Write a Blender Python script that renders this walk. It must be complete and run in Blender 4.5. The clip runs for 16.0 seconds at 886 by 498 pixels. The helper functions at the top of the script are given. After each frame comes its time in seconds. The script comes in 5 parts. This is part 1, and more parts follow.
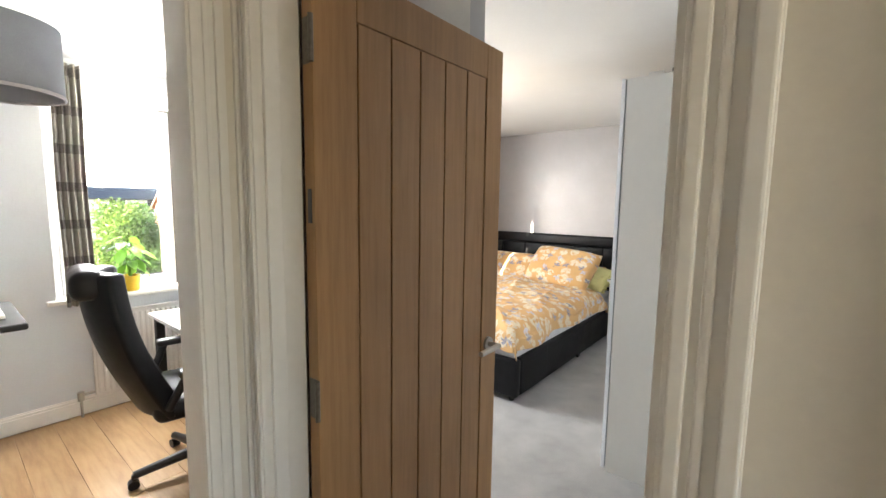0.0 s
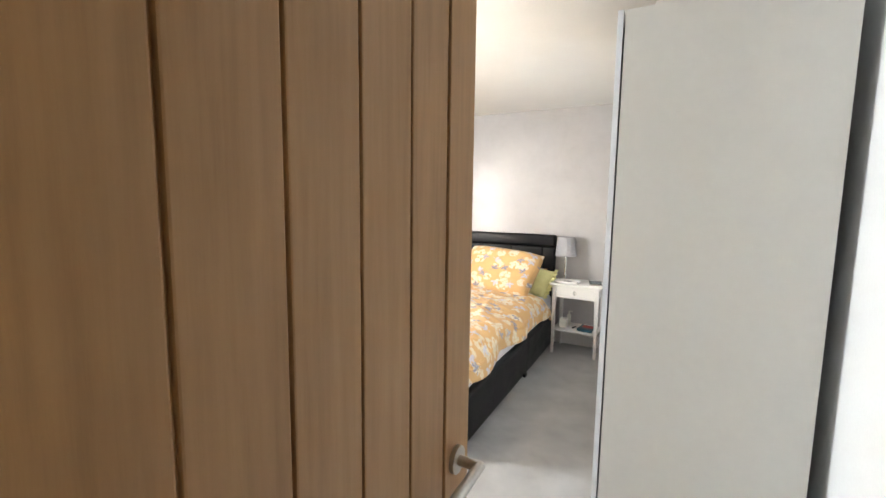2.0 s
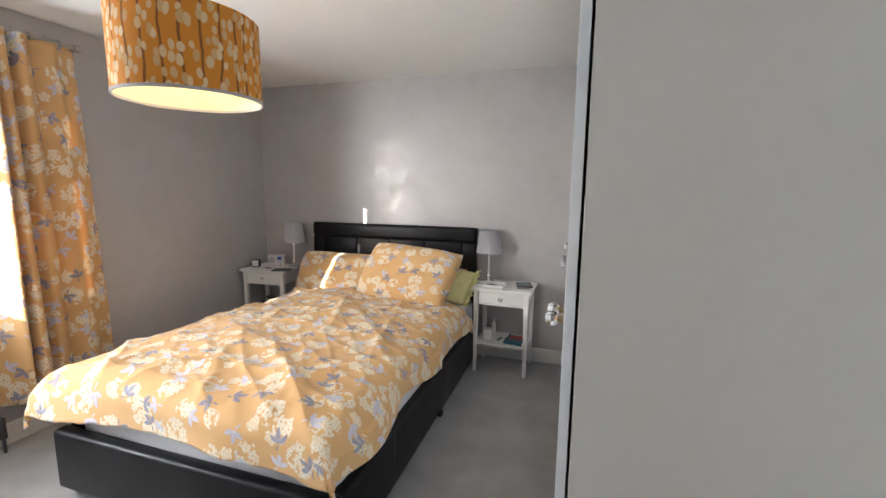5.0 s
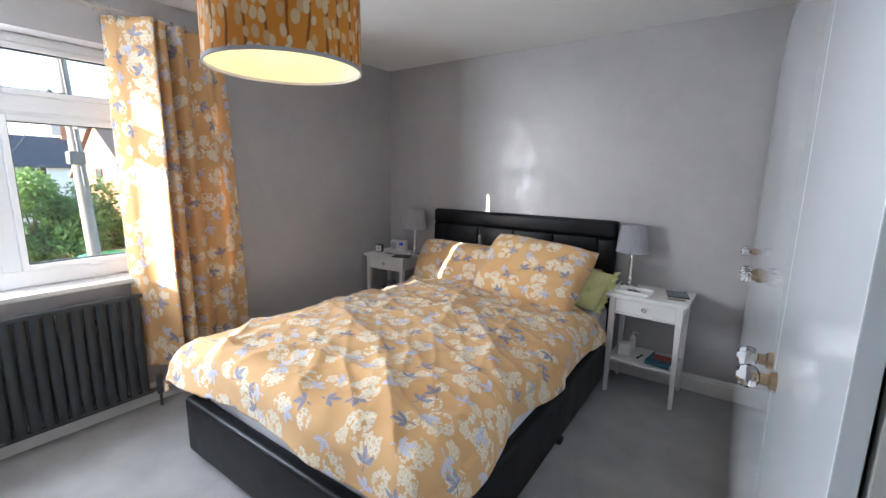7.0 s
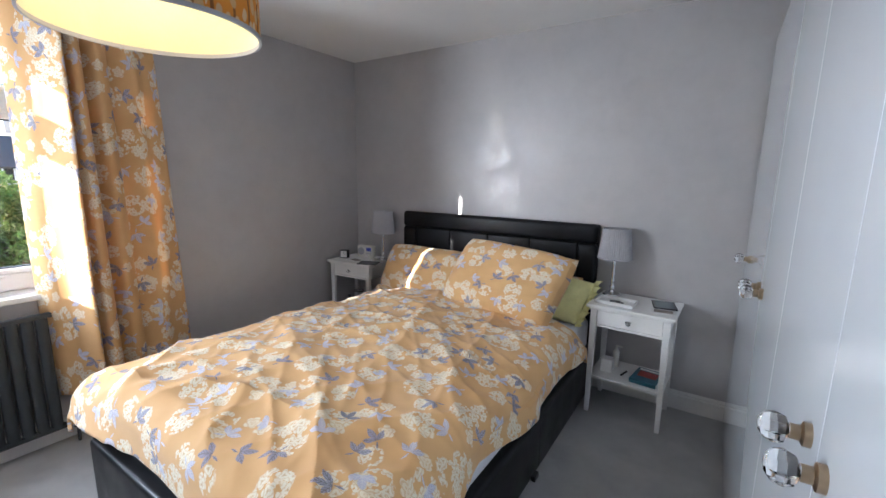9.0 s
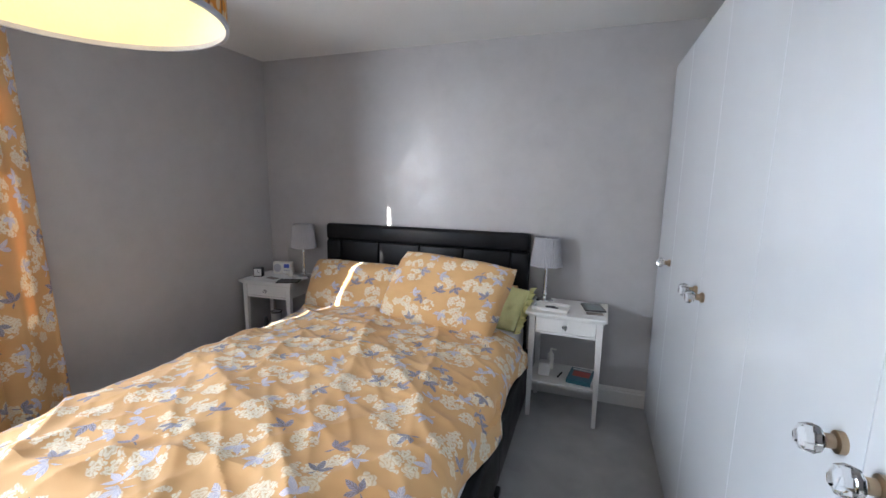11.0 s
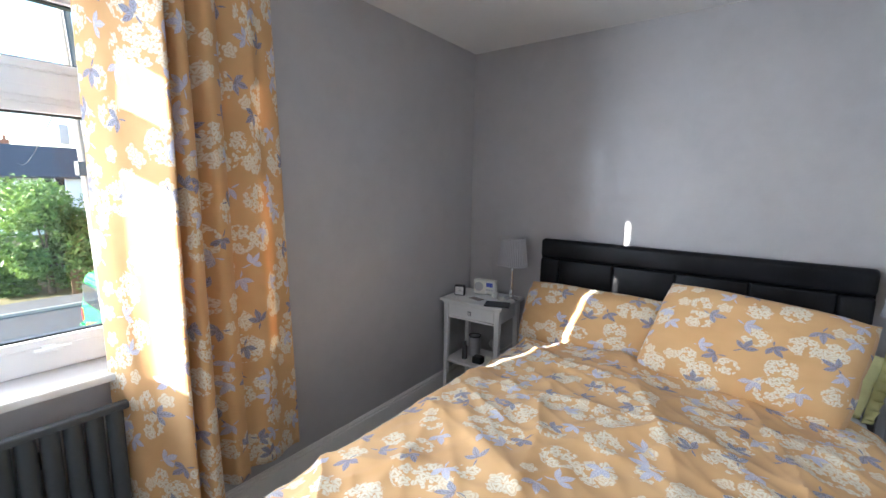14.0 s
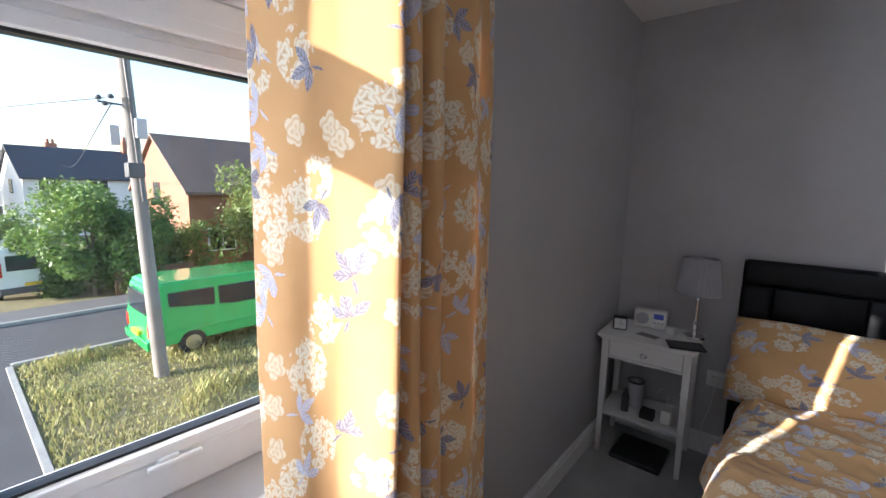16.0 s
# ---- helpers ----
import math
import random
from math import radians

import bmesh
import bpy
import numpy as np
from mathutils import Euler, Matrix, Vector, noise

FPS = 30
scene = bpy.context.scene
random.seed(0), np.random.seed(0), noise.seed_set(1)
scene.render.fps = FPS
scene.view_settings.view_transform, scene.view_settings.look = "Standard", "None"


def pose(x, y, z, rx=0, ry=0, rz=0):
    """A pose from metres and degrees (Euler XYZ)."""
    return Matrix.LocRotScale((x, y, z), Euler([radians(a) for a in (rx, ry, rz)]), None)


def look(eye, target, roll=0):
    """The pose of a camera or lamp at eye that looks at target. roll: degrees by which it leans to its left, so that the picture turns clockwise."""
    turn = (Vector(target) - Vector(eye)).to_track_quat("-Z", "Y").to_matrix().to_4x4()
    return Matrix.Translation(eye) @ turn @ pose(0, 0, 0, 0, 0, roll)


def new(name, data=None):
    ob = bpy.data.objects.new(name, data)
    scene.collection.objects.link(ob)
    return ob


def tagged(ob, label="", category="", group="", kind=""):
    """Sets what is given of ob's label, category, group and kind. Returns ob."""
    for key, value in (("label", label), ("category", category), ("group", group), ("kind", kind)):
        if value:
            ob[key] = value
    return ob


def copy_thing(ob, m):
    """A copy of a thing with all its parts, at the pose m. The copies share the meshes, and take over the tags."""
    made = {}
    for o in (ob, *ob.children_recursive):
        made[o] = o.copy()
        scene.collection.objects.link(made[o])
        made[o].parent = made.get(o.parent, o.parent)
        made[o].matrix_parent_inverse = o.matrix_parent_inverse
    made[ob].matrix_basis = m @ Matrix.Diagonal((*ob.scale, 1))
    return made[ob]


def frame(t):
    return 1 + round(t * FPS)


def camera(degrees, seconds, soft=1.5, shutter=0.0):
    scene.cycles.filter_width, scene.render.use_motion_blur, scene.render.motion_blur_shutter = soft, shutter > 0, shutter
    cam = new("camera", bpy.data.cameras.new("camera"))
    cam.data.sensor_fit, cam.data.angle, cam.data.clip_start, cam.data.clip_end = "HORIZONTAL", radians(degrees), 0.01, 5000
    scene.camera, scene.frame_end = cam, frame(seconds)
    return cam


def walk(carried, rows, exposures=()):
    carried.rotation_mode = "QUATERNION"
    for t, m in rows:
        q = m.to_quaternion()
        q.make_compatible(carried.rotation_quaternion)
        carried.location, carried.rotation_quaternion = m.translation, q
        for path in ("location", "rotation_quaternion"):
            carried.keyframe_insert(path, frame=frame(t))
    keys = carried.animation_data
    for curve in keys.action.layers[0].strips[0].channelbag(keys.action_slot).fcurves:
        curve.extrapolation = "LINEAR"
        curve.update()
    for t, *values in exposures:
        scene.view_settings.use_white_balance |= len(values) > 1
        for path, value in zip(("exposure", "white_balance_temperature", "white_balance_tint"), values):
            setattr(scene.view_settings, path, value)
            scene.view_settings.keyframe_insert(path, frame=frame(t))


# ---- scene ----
cam = camera(93.1, 16.0)
METRES, EYE, TILT, LEAN, TURN = 4.65, 1.51, 0.0, 0.0, 39.2
ROWS = [
    (0.0, 0.0, 0.0, 0.0, 0.08, -6.18, -0.76),
    (0.5, -0.0194, 0.0414, -0.0031, 1.19, -6.74, -0.72),
    (1.0, -0.0155, 0.0877, -0.0034, 1.35, -6.95, -0.58),
    (1.5, -0.015, 0.1371, -0.0036, -0.28, -6.87, -0.78),
    (2.0, -0.0004, 0.1763, -0.0087, -11.23, -6.39, -0.76),
    (2.5, 0.029, 0.2085, 0.0014, -19.63, -6.66, -0.82),
    (3.0, 0.0446, 0.2365, -0.0022, -21.53, -6.52, -0.9),
    (3.5, 0.0564, 0.2671, -0.0063, -23.02, -6.27, -0.72),
    (6.0, 0.109, 0.3879, -0.0081, -16.05, -10.14, -0.73),
    (6.5, 0.1172, 0.404, -0.0094, -9.52, -10.27, -0.77),
    (7.0, 0.1152, 0.4192, -0.0099, -3.93, -10.22, -0.81),
    (7.5, 0.1139, 0.4205, -0.0056, -3.63, -10.14, -0.81),
    (8.0, 0.1268, 0.4409, -0.007, -3.77, -10.27, -0.82),
    (8.5, 0.1452, 0.4705, -0.0109, -4.86, -10.18, -0.73),
    (9.0, 0.1494, 0.4802, -0.0118, -5.84, -10.08, -0.77),
    (9.5, 0.1422, 0.4825, -0.0132, -7.81, -10.02, -0.79),
    (10.0, 0.1326, 0.4829, -0.0077, -11.42, -9.88, -0.83),
    (12.5, 0.041, 0.5898, -0.0036, -26.61, -8.35, -0.68),
    (13.0, 0.0268, 0.618, -0.0027, -19.93, -8.43, -0.76),
    (13.5, 0.0138, 0.6423, -0.0019, -9.82, -8.64, -0.95),
    (14.0, -0.0127, 0.6618, -0.0048, -2.4, -8.69, -0.99),
    (14.5, -0.0512, 0.694, -0.0062, -0.47, -8.72, -1.07),
    (15.0, -0.0888, 0.7419, -0.0073, 0.06, -8.69, -1.1),
    (15.5, -0.1325, 0.7777, -0.0079, 0.7, -8.44, -1.23),
    (16.0, -0.1687, 0.8014, -0.0083, 0.79, -8.32, -1.18),
]
EXPOSURES = [(0.0, 3.5, 6800, 10), (0.5, 3.5, 6700, 10), (1.5, 3.75, 7000, 10), (2.0, 3.8, 7000, 10), (2.5, 3.6, 6700, 10), (3.0, 3.42, 6900, 11), (3.5, 3.32, 7550, 16), (6.0, 2.85, 6000, 10), (10.0, 2.72, 5750, 11), (12.5, 2.9, 6000, 11), (14.0, 2.82, 5600, 9), (14.5, 2.72, 5500, 9), (15.2, 2.42, 5800, 11), (16.0, 1.85, 5700, 13)]
walk(cam, [(t, pose(0, 0, EYE, TILT, LEAN, TURN) @ pose(METRES * x, METRES * y, METRES * z, 90 + pitch, roll, yaw)) for t, x, y, z, yaw, pitch, roll in ROWS],
     exposures=EXPOSURES)

# ---- world, sun and lamps ----
SUN_DIR = Vector((0.383, 0.924, -0.223)).normalized()   # the way the sunlight travels
world = bpy.data.worlds.new("sky")
scene.world = world
world.use_nodes = True
wn = world.node_tree
sky = wn.nodes.new("ShaderNodeTexSky")
sky.sky_type = "NISHITA"
sky.sun_disc = False
sky.sun_elevation = math.asin(-SUN_DIR.z)
sky.sun_rotation = math.atan2(-SUN_DIR.x, -SUN_DIR.y)
wn.links.new(sky.outputs[0], wn.nodes["Background"].inputs[0])
wn.nodes["Background"].inputs[1].default_value = 0.15

sun_data = bpy.data.lights.new("sun", "SUN")
sun_data.energy, sun_data.angle, sun_data.color = 5.0, radians(0.5), (1.0, 0.9, 0.76)
new("sun", sun_data).matrix_world = look((0, 0, 30), Vector((0, 0, 30)) + SUN_DIR)


# added fill lamp, always out of view, to brighten the landing trim and oak door
LANDING = (1.29, 0.1, 1.5)
landing_light = bpy.data.lights.new("landing_fill", "AREA")
landing_light.shape, landing_light.size, landing_light.size_y, landing_light.energy, landing_light.color = "RECTANGLE", 0.5, 1.0, 0.55, (1.0, 0.82, 0.64)
new("landing_fill", landing_light).matrix_world = look(LANDING, Vector(LANDING) + Vector((-1, 0, 0)))

office_light = bpy.data.lights.new("office_daylight", "AREA")
office_light.shape, office_light.size, office_light.size_y, office_light.energy, office_light.color = "RECTANGLE", 0.66, 0.6, 8, (0.95, 0.97, 1.0)
new("office_daylight", office_light).matrix_world = look((-3.99, 0.9, 1.9), (-2.99, 0.9, 1.75))

# daylight through the far half of the bedroom window
day_light = bpy.data.lights.new("window_daylight", "AREA")
day_light.shape, day_light.size, day_light.size_y, day_light.energy, day_light.color = "RECTANGLE", 0.55, 1.1, 9, (0.88, 0.94, 1.0)
new("window_daylight", day_light).matrix_world = look((-3.88, 1.95, 1.5), (-2.88, 2.15, 1.45))

bulb = bpy.data.lights.new("pendant_bulb", "POINT")
bulb.energy, bulb.color, bulb.shadow_soft_size = 0.5, (1.0, 0.78, 0.5), 0.035
new("pendant_bulb", bulb).location = (-1.94, 2.64, 1.965)


# ---- node helpers and materials ----
def material(name):
    m = bpy.data.materials.new(name)
    m.use_nodes = True
    return m, m.node_tree, m.node_tree.nodes["Principled BSDF"]


def link(nt, a, b):
    nt.links.new(a, b)


def coords(nt, kind="Object", scale=(1, 1, 1)):
    tc = nt.nodes.new("ShaderNodeTexCoord")
    mp = nt.nodes.new("ShaderNodeMapping")
    mp.inputs["Scale"].default_value = scale
    link(nt, tc.outputs[kind], mp.inputs[0])
    return mp.outputs[0]


def noise_tex(nt, vec, scale, detail=4, rough=0.55):
    n = nt.nodes.new("ShaderNodeTexNoise")
    n.inputs["Scale"].default_value, n.inputs["Detail"].default_value, n.inputs["Roughness"].default_value = scale, detail, rough
    link(nt, vec, n.inputs["Vector"])
    return n.outputs["Fac"]


def ramp(nt, fac, stops):
    r = nt.nodes.new("ShaderNodeValToRGB")
    e = r.color_ramp.elements
    while len(e) < len(stops):
        e.new(0.5)
    for el, (p, c) in zip(e, stops):
        el.position, el.color = p, (*c, 1) if len(c) == 3 else c
    link(nt, fac, r.inputs[0])
    return r.outputs[0]


def calc(nt, op, a, b=None, c=None):
    n = nt.nodes.new("ShaderNodeMath")
    n.operation = op
    for i, v in enumerate((a, b, c)):
        if v is None:
            continue
        if isinstance(v, (int, float)):
            n.inputs[i].default_value = v
        else:
            link(nt, v, n.inputs[i])
    return n.outputs[0]


def mixc(nt, fac, a, b):
    n = nt.nodes.new("ShaderNodeMix")
    n.data_type = "RGBA"
    if isinstance(fac, (int, float)):
        n.inputs[0].default_value = fac
    else:
        link(nt, fac, n.inputs[0])
    for i, v in ((6, a), (7, b)):
        if isinstance(v, tuple):
            n.inputs[i].default_value = (*v, 1)
        else:
            link(nt, v, n.inputs[i])
    return n.outputs[2]


def bump(nt, bs, height, strength, dist=0.002):
    b = nt.nodes.new("ShaderNodeBump")
    b.inputs["Strength"].default_value, b.inputs["Distance"].default_value = strength, dist
    link(nt, height, b.inputs["Height"])
    link(nt, b.outputs[0], bs.inputs["Normal"])


def plain(name, color, rough=0.5, metal=0.0, vary=0.06, grain=60.0, bumps=0.15, coat=0.0, kind="Object"):
    m, nt, bs = material(name)
    v = coords(nt, kind)
    f1, f2 = noise_tex(nt, v, grain), noise_tex(nt, v, grain * 0.06, 3)
    f = calc(nt, "ADD", calc(nt, "MULTIPLY", f1, 0.5), calc(nt, "MULTIPLY", f2, 0.5))
    lo, hi = tuple(c * (1 - vary) for c in color), tuple(min(1, c * (1 + vary)) for c in color)
    link(nt, ramp(nt, f, [(0.35, lo), (0.65, hi)]), bs.inputs["Base Color"])
    bs.inputs["Metallic"].default_value = metal
    link(nt, calc(nt, "ADD", calc(nt, "MULTIPLY", f2, 0.16), rough - 0.08), bs.inputs["Roughness"])
    bs.inputs["Coat Weight"].default_value = coat
    if bumps:
        bump(nt, bs, f1, bumps)
    return m


def wallpaper(name, color):
    """Pearly grey mottled wall paint with a soft sheen."""
    m, nt, bs = material(name)
    v = coords(nt)
    big, mid, fine = noise_tex(nt, v, 2.2, 4), noise_tex(nt, v, 9, 5, 0.65), noise_tex(nt, v, 120, 3)
    f = calc(nt, "ADD", calc(nt, "MULTIPLY", big, 0.5), calc(nt, "MULTIPLY", mid, 0.5))
    link(nt, ramp(nt, f, [(0.36, tuple(c * 0.94 for c in color)), (0.64, tuple(c * 1.06 for c in color))]), bs.inputs["Base Color"])
    link(nt, ramp(nt, mid, [(0.38, (0.3,) * 3), (0.62, (0.52,) * 3)]), bs.inputs["Roughness"])
    bs.inputs["Metallic"].default_value = 0.12
    bump(nt, bs, calc(nt, "ADD", fine, calc(nt, "MULTIPLY", mid, 1.5)), 0.12)
    return m


def oak(name):
    m, nt, bs = material(name)
    v = coords(nt, "Object", (1, 1, 0.06))
    g = noise_tex(nt, v, 60, 6, 0.65)
    h = noise_tex(nt, coords(nt, "Object", (1, 1, 0.15)), 7, 3)
    info = nt.nodes.new("ShaderNodeObjectInfo")
    f = calc(nt, "ADD", calc(nt, "MULTIPLY", g, 0.55), calc(nt, "MULTIPLY", h, 0.45))
    f = calc(nt, "ADD", f, calc(nt, "MULTIPLY", calc(nt, "SUBTRACT", info.outputs["Random"], 0.5), 0.06))
    link(nt, ramp(nt, f, [(0.3, (0.28, 0.148, 0.057)), (0.5, (0.385, 0.212, 0.09)), (0.7, (0.455, 0.265, 0.12))]), bs.inputs["Base Color"])
    bs.inputs["Roughness"].default_value = 0.46
    bump(nt, bs, g, 0.16, 0.001)
    return m


def laminate(name):
    m, nt, bs = material(name)
    g = noise_tex(nt, coords(nt, "Object", (0.1, 1, 1)), 34, 6, 0.62)
    h = noise_tex(nt, coords(nt), 3.0, 4)
    info = nt.nodes.new("ShaderNodeObjectInfo")
    f = calc(nt, "ADD", calc(nt, "MULTIPLY", g, 0.5), calc(nt, "MULTIPLY", h, 0.3))
    f = calc(nt, "ADD", f, calc(nt, "MULTIPLY_ADD", info.outputs["Random"], 0.07, 0.07))
    link(nt, ramp(nt, f, [(0.32, (0.33, 0.19, 0.09)), (0.5, (0.5, 0.31, 0.155)), (0.68, (0.6, 0.4, 0.21))]), bs.inputs["Base Color"])
    bs.inputs["Roughness"].default_value = 0.38
    return m


def carpet(name):
    m, nt, bs = material(name)
    v = coords(nt)
    fib, big = noise_tex(nt, v, 420, 3, 0.7), noise_tex(nt, v, 4.5, 5, 0.6)
    f = calc(nt, "ADD", calc(nt, "MULTIPLY", fib, 0.55), calc(nt, "MULTIPLY", big, 0.45))
    link(nt, ramp(nt, f, [(0.34, (0.25, 0.24, 0.235)), (0.66, (0.46, 0.45, 0.44))]), bs.inputs["Base Color"])
    bs.inputs["Roughness"].default_value = 0.95
    bs.inputs["Sheen Weight"].default_value = 0.3
    bump(nt, bs, calc(nt, "ADD", fib, calc(nt, "MULTIPLY", big, 2.0)), 0.6, 0.006)
    return m


def leather(name):
    m, nt, bs = material(name)
    v = coords(nt)
    vo = nt.nodes.new("ShaderNodeTexVoronoi")
    vo.inputs["Scale"].default_value = 260
    link(nt, v, vo.inputs["Vector"])
    big = noise_tex(nt, v, 6, 4)
    link(nt, ramp(nt, big, [(0.35, (0.005, 0.005, 0.006)), (0.65, (0.012, 0.012, 0.014))]), bs.inputs["Base Color"])
    link(nt, ramp(nt, big, [(0.3, (0.3,) * 3), (0.7, (0.46,) * 3)]), bs.inputs["Roughness"])
    bs.inputs["Specular IOR Level"].default_value = 0.22
    bump(nt, bs, calc(nt, "ADD", calc(nt, "MULTIPLY", vo.outputs["Distance"], 0.5), calc(nt, "MULTIPLY", big, 2.5)), 0.35, 0.002)
    return m


def voronoi_local(nt, uv, scale, rnd=0.9):
    """The distance and angle from the nearest scattered point, and that point's random colour."""
    vo = nt.nodes.new("ShaderNodeTexVoronoi")
    vo.voronoi_dimensions = "2D"
    vo.inputs["Scale"].default_value, vo.inputs["Randomness"].default_value = scale, rnd
    link(nt, uv, vo.inputs["Vector"])
    sub = nt.nodes.new("ShaderNodeVectorMath")
    sub.operation = "SUBTRACT"
    link(nt, uv, sub.inputs[0])
    link(nt, vo.outputs["Position"], sub.inputs[1])
    sep = nt.nodes.new("ShaderNodeSeparateXYZ")
    link(nt, sub.outputs[0], sep.inputs[0])
    ang = calc(nt, "ARCTAN2", sep.outputs[1], sep.outputs[0])
    rad = calc(nt, "SQRT", calc(nt, "ADD", calc(nt, "MULTIPLY", sep.outputs[0], sep.outputs[0]), calc(nt, "MULTIPLY", sep.outputs[1], sep.outputs[1])))
    col = nt.nodes.new("ShaderNodeSeparateColor")
    link(nt, vo.outputs["Color"], col.inputs[0])
    return rad, ang, col.outputs


def warped(nt, scale, amount, offset=(0, 0, 0), repeat=1.3):
    tc = nt.nodes.new("ShaderNodeTexCoord")
    mp = nt.nodes.new("ShaderNodeMapping")
    mp.inputs["Location"].default_value = offset
    mp.inputs["Scale"].default_value = (repeat, repeat, 1)
    link(nt, tc.outputs["UV"], mp.inputs[0])
    n = nt.nodes.new("ShaderNodeTexNoise")
    n.inputs["Scale"].default_value = scale
    link(nt, mp.outputs[0], n.inputs["Vector"])
    ma = nt.nodes.new("ShaderNodeVectorMath")
    ma.operation = "MULTIPLY_ADD"
    link(nt, n.outputs["Color"], ma.inputs[0])
    ma.inputs[1].default_value = (amount,) * 3
    link(nt, mp.outputs[0], ma.inputs[2])
    return ma.outputs[0]


def petals(nt, rad, ang, col, size, count, inner=0.35):
    """A mask of petals round a point, turned at random."""
    a = calc(nt, "MULTIPLY_ADD", ang, count / 2, calc(nt, "MULTIPLY", col[0], 6.0))
    reach = calc(nt, "MULTIPLY_ADD", calc(nt, "ABSOLUTE", calc(nt, "COSINE", a)), size * (1 - inner), size * inner)
    return calc(nt, "SUBTRACT", reach, rad)


def leaf_mask(nt, rad, ang, turn, length, width):
    """A pointed leaf that grows from a point along the direction turn: its mask, and the distance from its midrib."""
    a = calc(nt, "SUBTRACT", ang, turn)
    u, v = calc(nt, "MULTIPLY", rad, calc(nt, "COSINE", a)), calc(nt, "ABSOLUTE", calc(nt, "MULTIPLY", rad, calc(nt, "SINE", a)))
    k = calc(nt, "MINIMUM", calc(nt, "MAXIMUM", calc(nt, "MULTIPLY", u, math.pi / length), 0.0), math.pi)
    reach = calc(nt, "MULTIPLY", calc(nt, "SINE", k), width)
    mask = calc(nt, "MINIMUM", calc(nt, "MULTIPLY", calc(nt, "MAXIMUM", calc(nt, "SUBTRACT", reach, v), 0.0), 700.0), 1.0)
    rib = calc(nt, "GREATER_THAN", calc(nt, "SINE", calc(nt, "MULTIPLY_ADD", u, 420.0, calc(nt, "MULTIPLY", v, -600.0))), 0.4)
    return mask, calc(nt, "MAXIMUM", rib, calc(nt, "LESS_THAN", v, 0.0016))


def floral(name, sheer=0.0):
    """Ochre cotton printed with clusters of cream roses and blue-grey leaves."""
    m, nt, bs = material(name)
    step = lambda v, w=0.004: calc(nt, "MINIMUM", calc(nt, "MULTIPLY", calc(nt, "MAXIMUM", v, 0.0), 1.0 / w), 1.0)
    both = lambda a, b: calc(nt, "MULTIPLY", a, b)
    uv1, uv2, uv3 = warped(nt, 26, 0.05), warped(nt, 30, 0.012, (3.1, 1.7, 0)), warped(nt, 60, 0.012, (0.7, 5.2, 0))
    r1, a1, c1 = voronoi_local(nt, uv1, 5.0, 0.85)                      # clusters of flowers
    cluster = step(calc(nt, "SUBTRACT", calc(nt, "MULTIPLY_ADD", c1[1], 0.042, 0.05), r1), 0.006)
    r2, a2, c2 = voronoi_local(nt, uv3, 20, 0.8)                       # florets inside a cluster
    floret = step(petals(nt, r2, a2, c2, 0.032, 5, 0.62), 0.003)
    petal_line = calc(nt, "GREATER_THAN", calc(nt, "SINE", calc(nt, "MULTIPLY_ADD", r2, 400.0, both(calc(nt, "SINE", calc(nt, "MULTIPLY_ADD", a2, 3.0, both(c2[0], 6.0))), 1.9))), 0.45)
    core = step(calc(nt, "SUBTRACT", 0.006, r2), 0.002)
    r5, a5, c5 = voronoi_local(nt, uv2, 7.3, 0.95)                      # single open roses
    rose = both(step(petals(nt, r5, a5, c5, 0.04, 5, 0.7), 0.003), calc(nt, "GREATER_THAN", c5[1], 0.62))
    rose_line = calc(nt, "GREATER_THAN", calc(nt, "SINE", calc(nt, "MULTIPLY_ADD", r5, 330.0, both(calc(nt, "SINE", calc(nt, "MULTIPLY_ADD", a5, 3.0, 1.0)), 2.2))), 0.3)
    r3, a3, c3 = voronoi_local(nt, uv2, 6.0, 0.95)                      # sprays of leaves
    turn = calc(nt, "MULTIPLY_ADD", c3[0], 6.2, -3.1)
    keep = calc(nt, "GREATER_THAN", c3[1], 0.12)
    leaf, rib = None, None
    for off, ln, wd in ((0.0, 0.08, 0.0155), (0.95, 0.062, 0.0145), (-1.0, 0.068, 0.0145), (2.6, 0.05, 0.005)):
        a3s = calc(nt, "WRAP", calc(nt, "SUBTRACT", a3, calc(nt, "ADD", turn, off)), math.pi, -math.pi)
        mk, rb = leaf_mask(nt, r3, a3s, 0.0, ln, wd)
        rib = both(mk, rb) if leaf is None else calc(nt, "MAXIMUM", rib, both(mk, rb))
        leaf = mk if leaf is None else calc(nt, "MAXIMUM", leaf, mk)
    leaf = both(leaf, keep)
    weave = noise_tex(nt, coords(nt, "UV"), 500, 2)
    fade = noise_tex(nt, coords(nt, "UV"), 5, 3)
    ground = ramp(nt, fade, [(0.35, (0.635, 0.37, 0.152)), (0.65, (0.70, 0.43, 0.19))])
    leafc = mixc(nt, c3[2], (0.26, 0.275, 0.4), (0.56, 0.58, 0.74))
    leafc = mixc(nt, both(rib, 0.7), leafc, mixc(nt, calc(nt, "GREATER_THAN", c3[2], 0.45), (0.1, 0.1, 0.13), (0.72, 0.72, 0.78)))
    cream = mixc(nt, both(petal_line, 0.55), (0.81, 0.76, 0.62), (0.62, 0.42, 0.19))
    cream = mixc(nt, both(core, 0.6), cream, (0.5, 0.3, 0.1))
    c = mixc(nt, both(rose, 0.85), ground, mixc(nt, both(rose_line, 0.55), (0.82, 0.75, 0.58), (0.62, 0.42, 0.19)))
    c = mixc(nt, both(both(cluster, floret), 0.92), c, cream)
    c = mixc(nt, both(leaf, 0.86), c, leafc)
    link(nt, c, bs.inputs["Base Color"])
    bs.inputs["Roughness"].default_value = 0.85
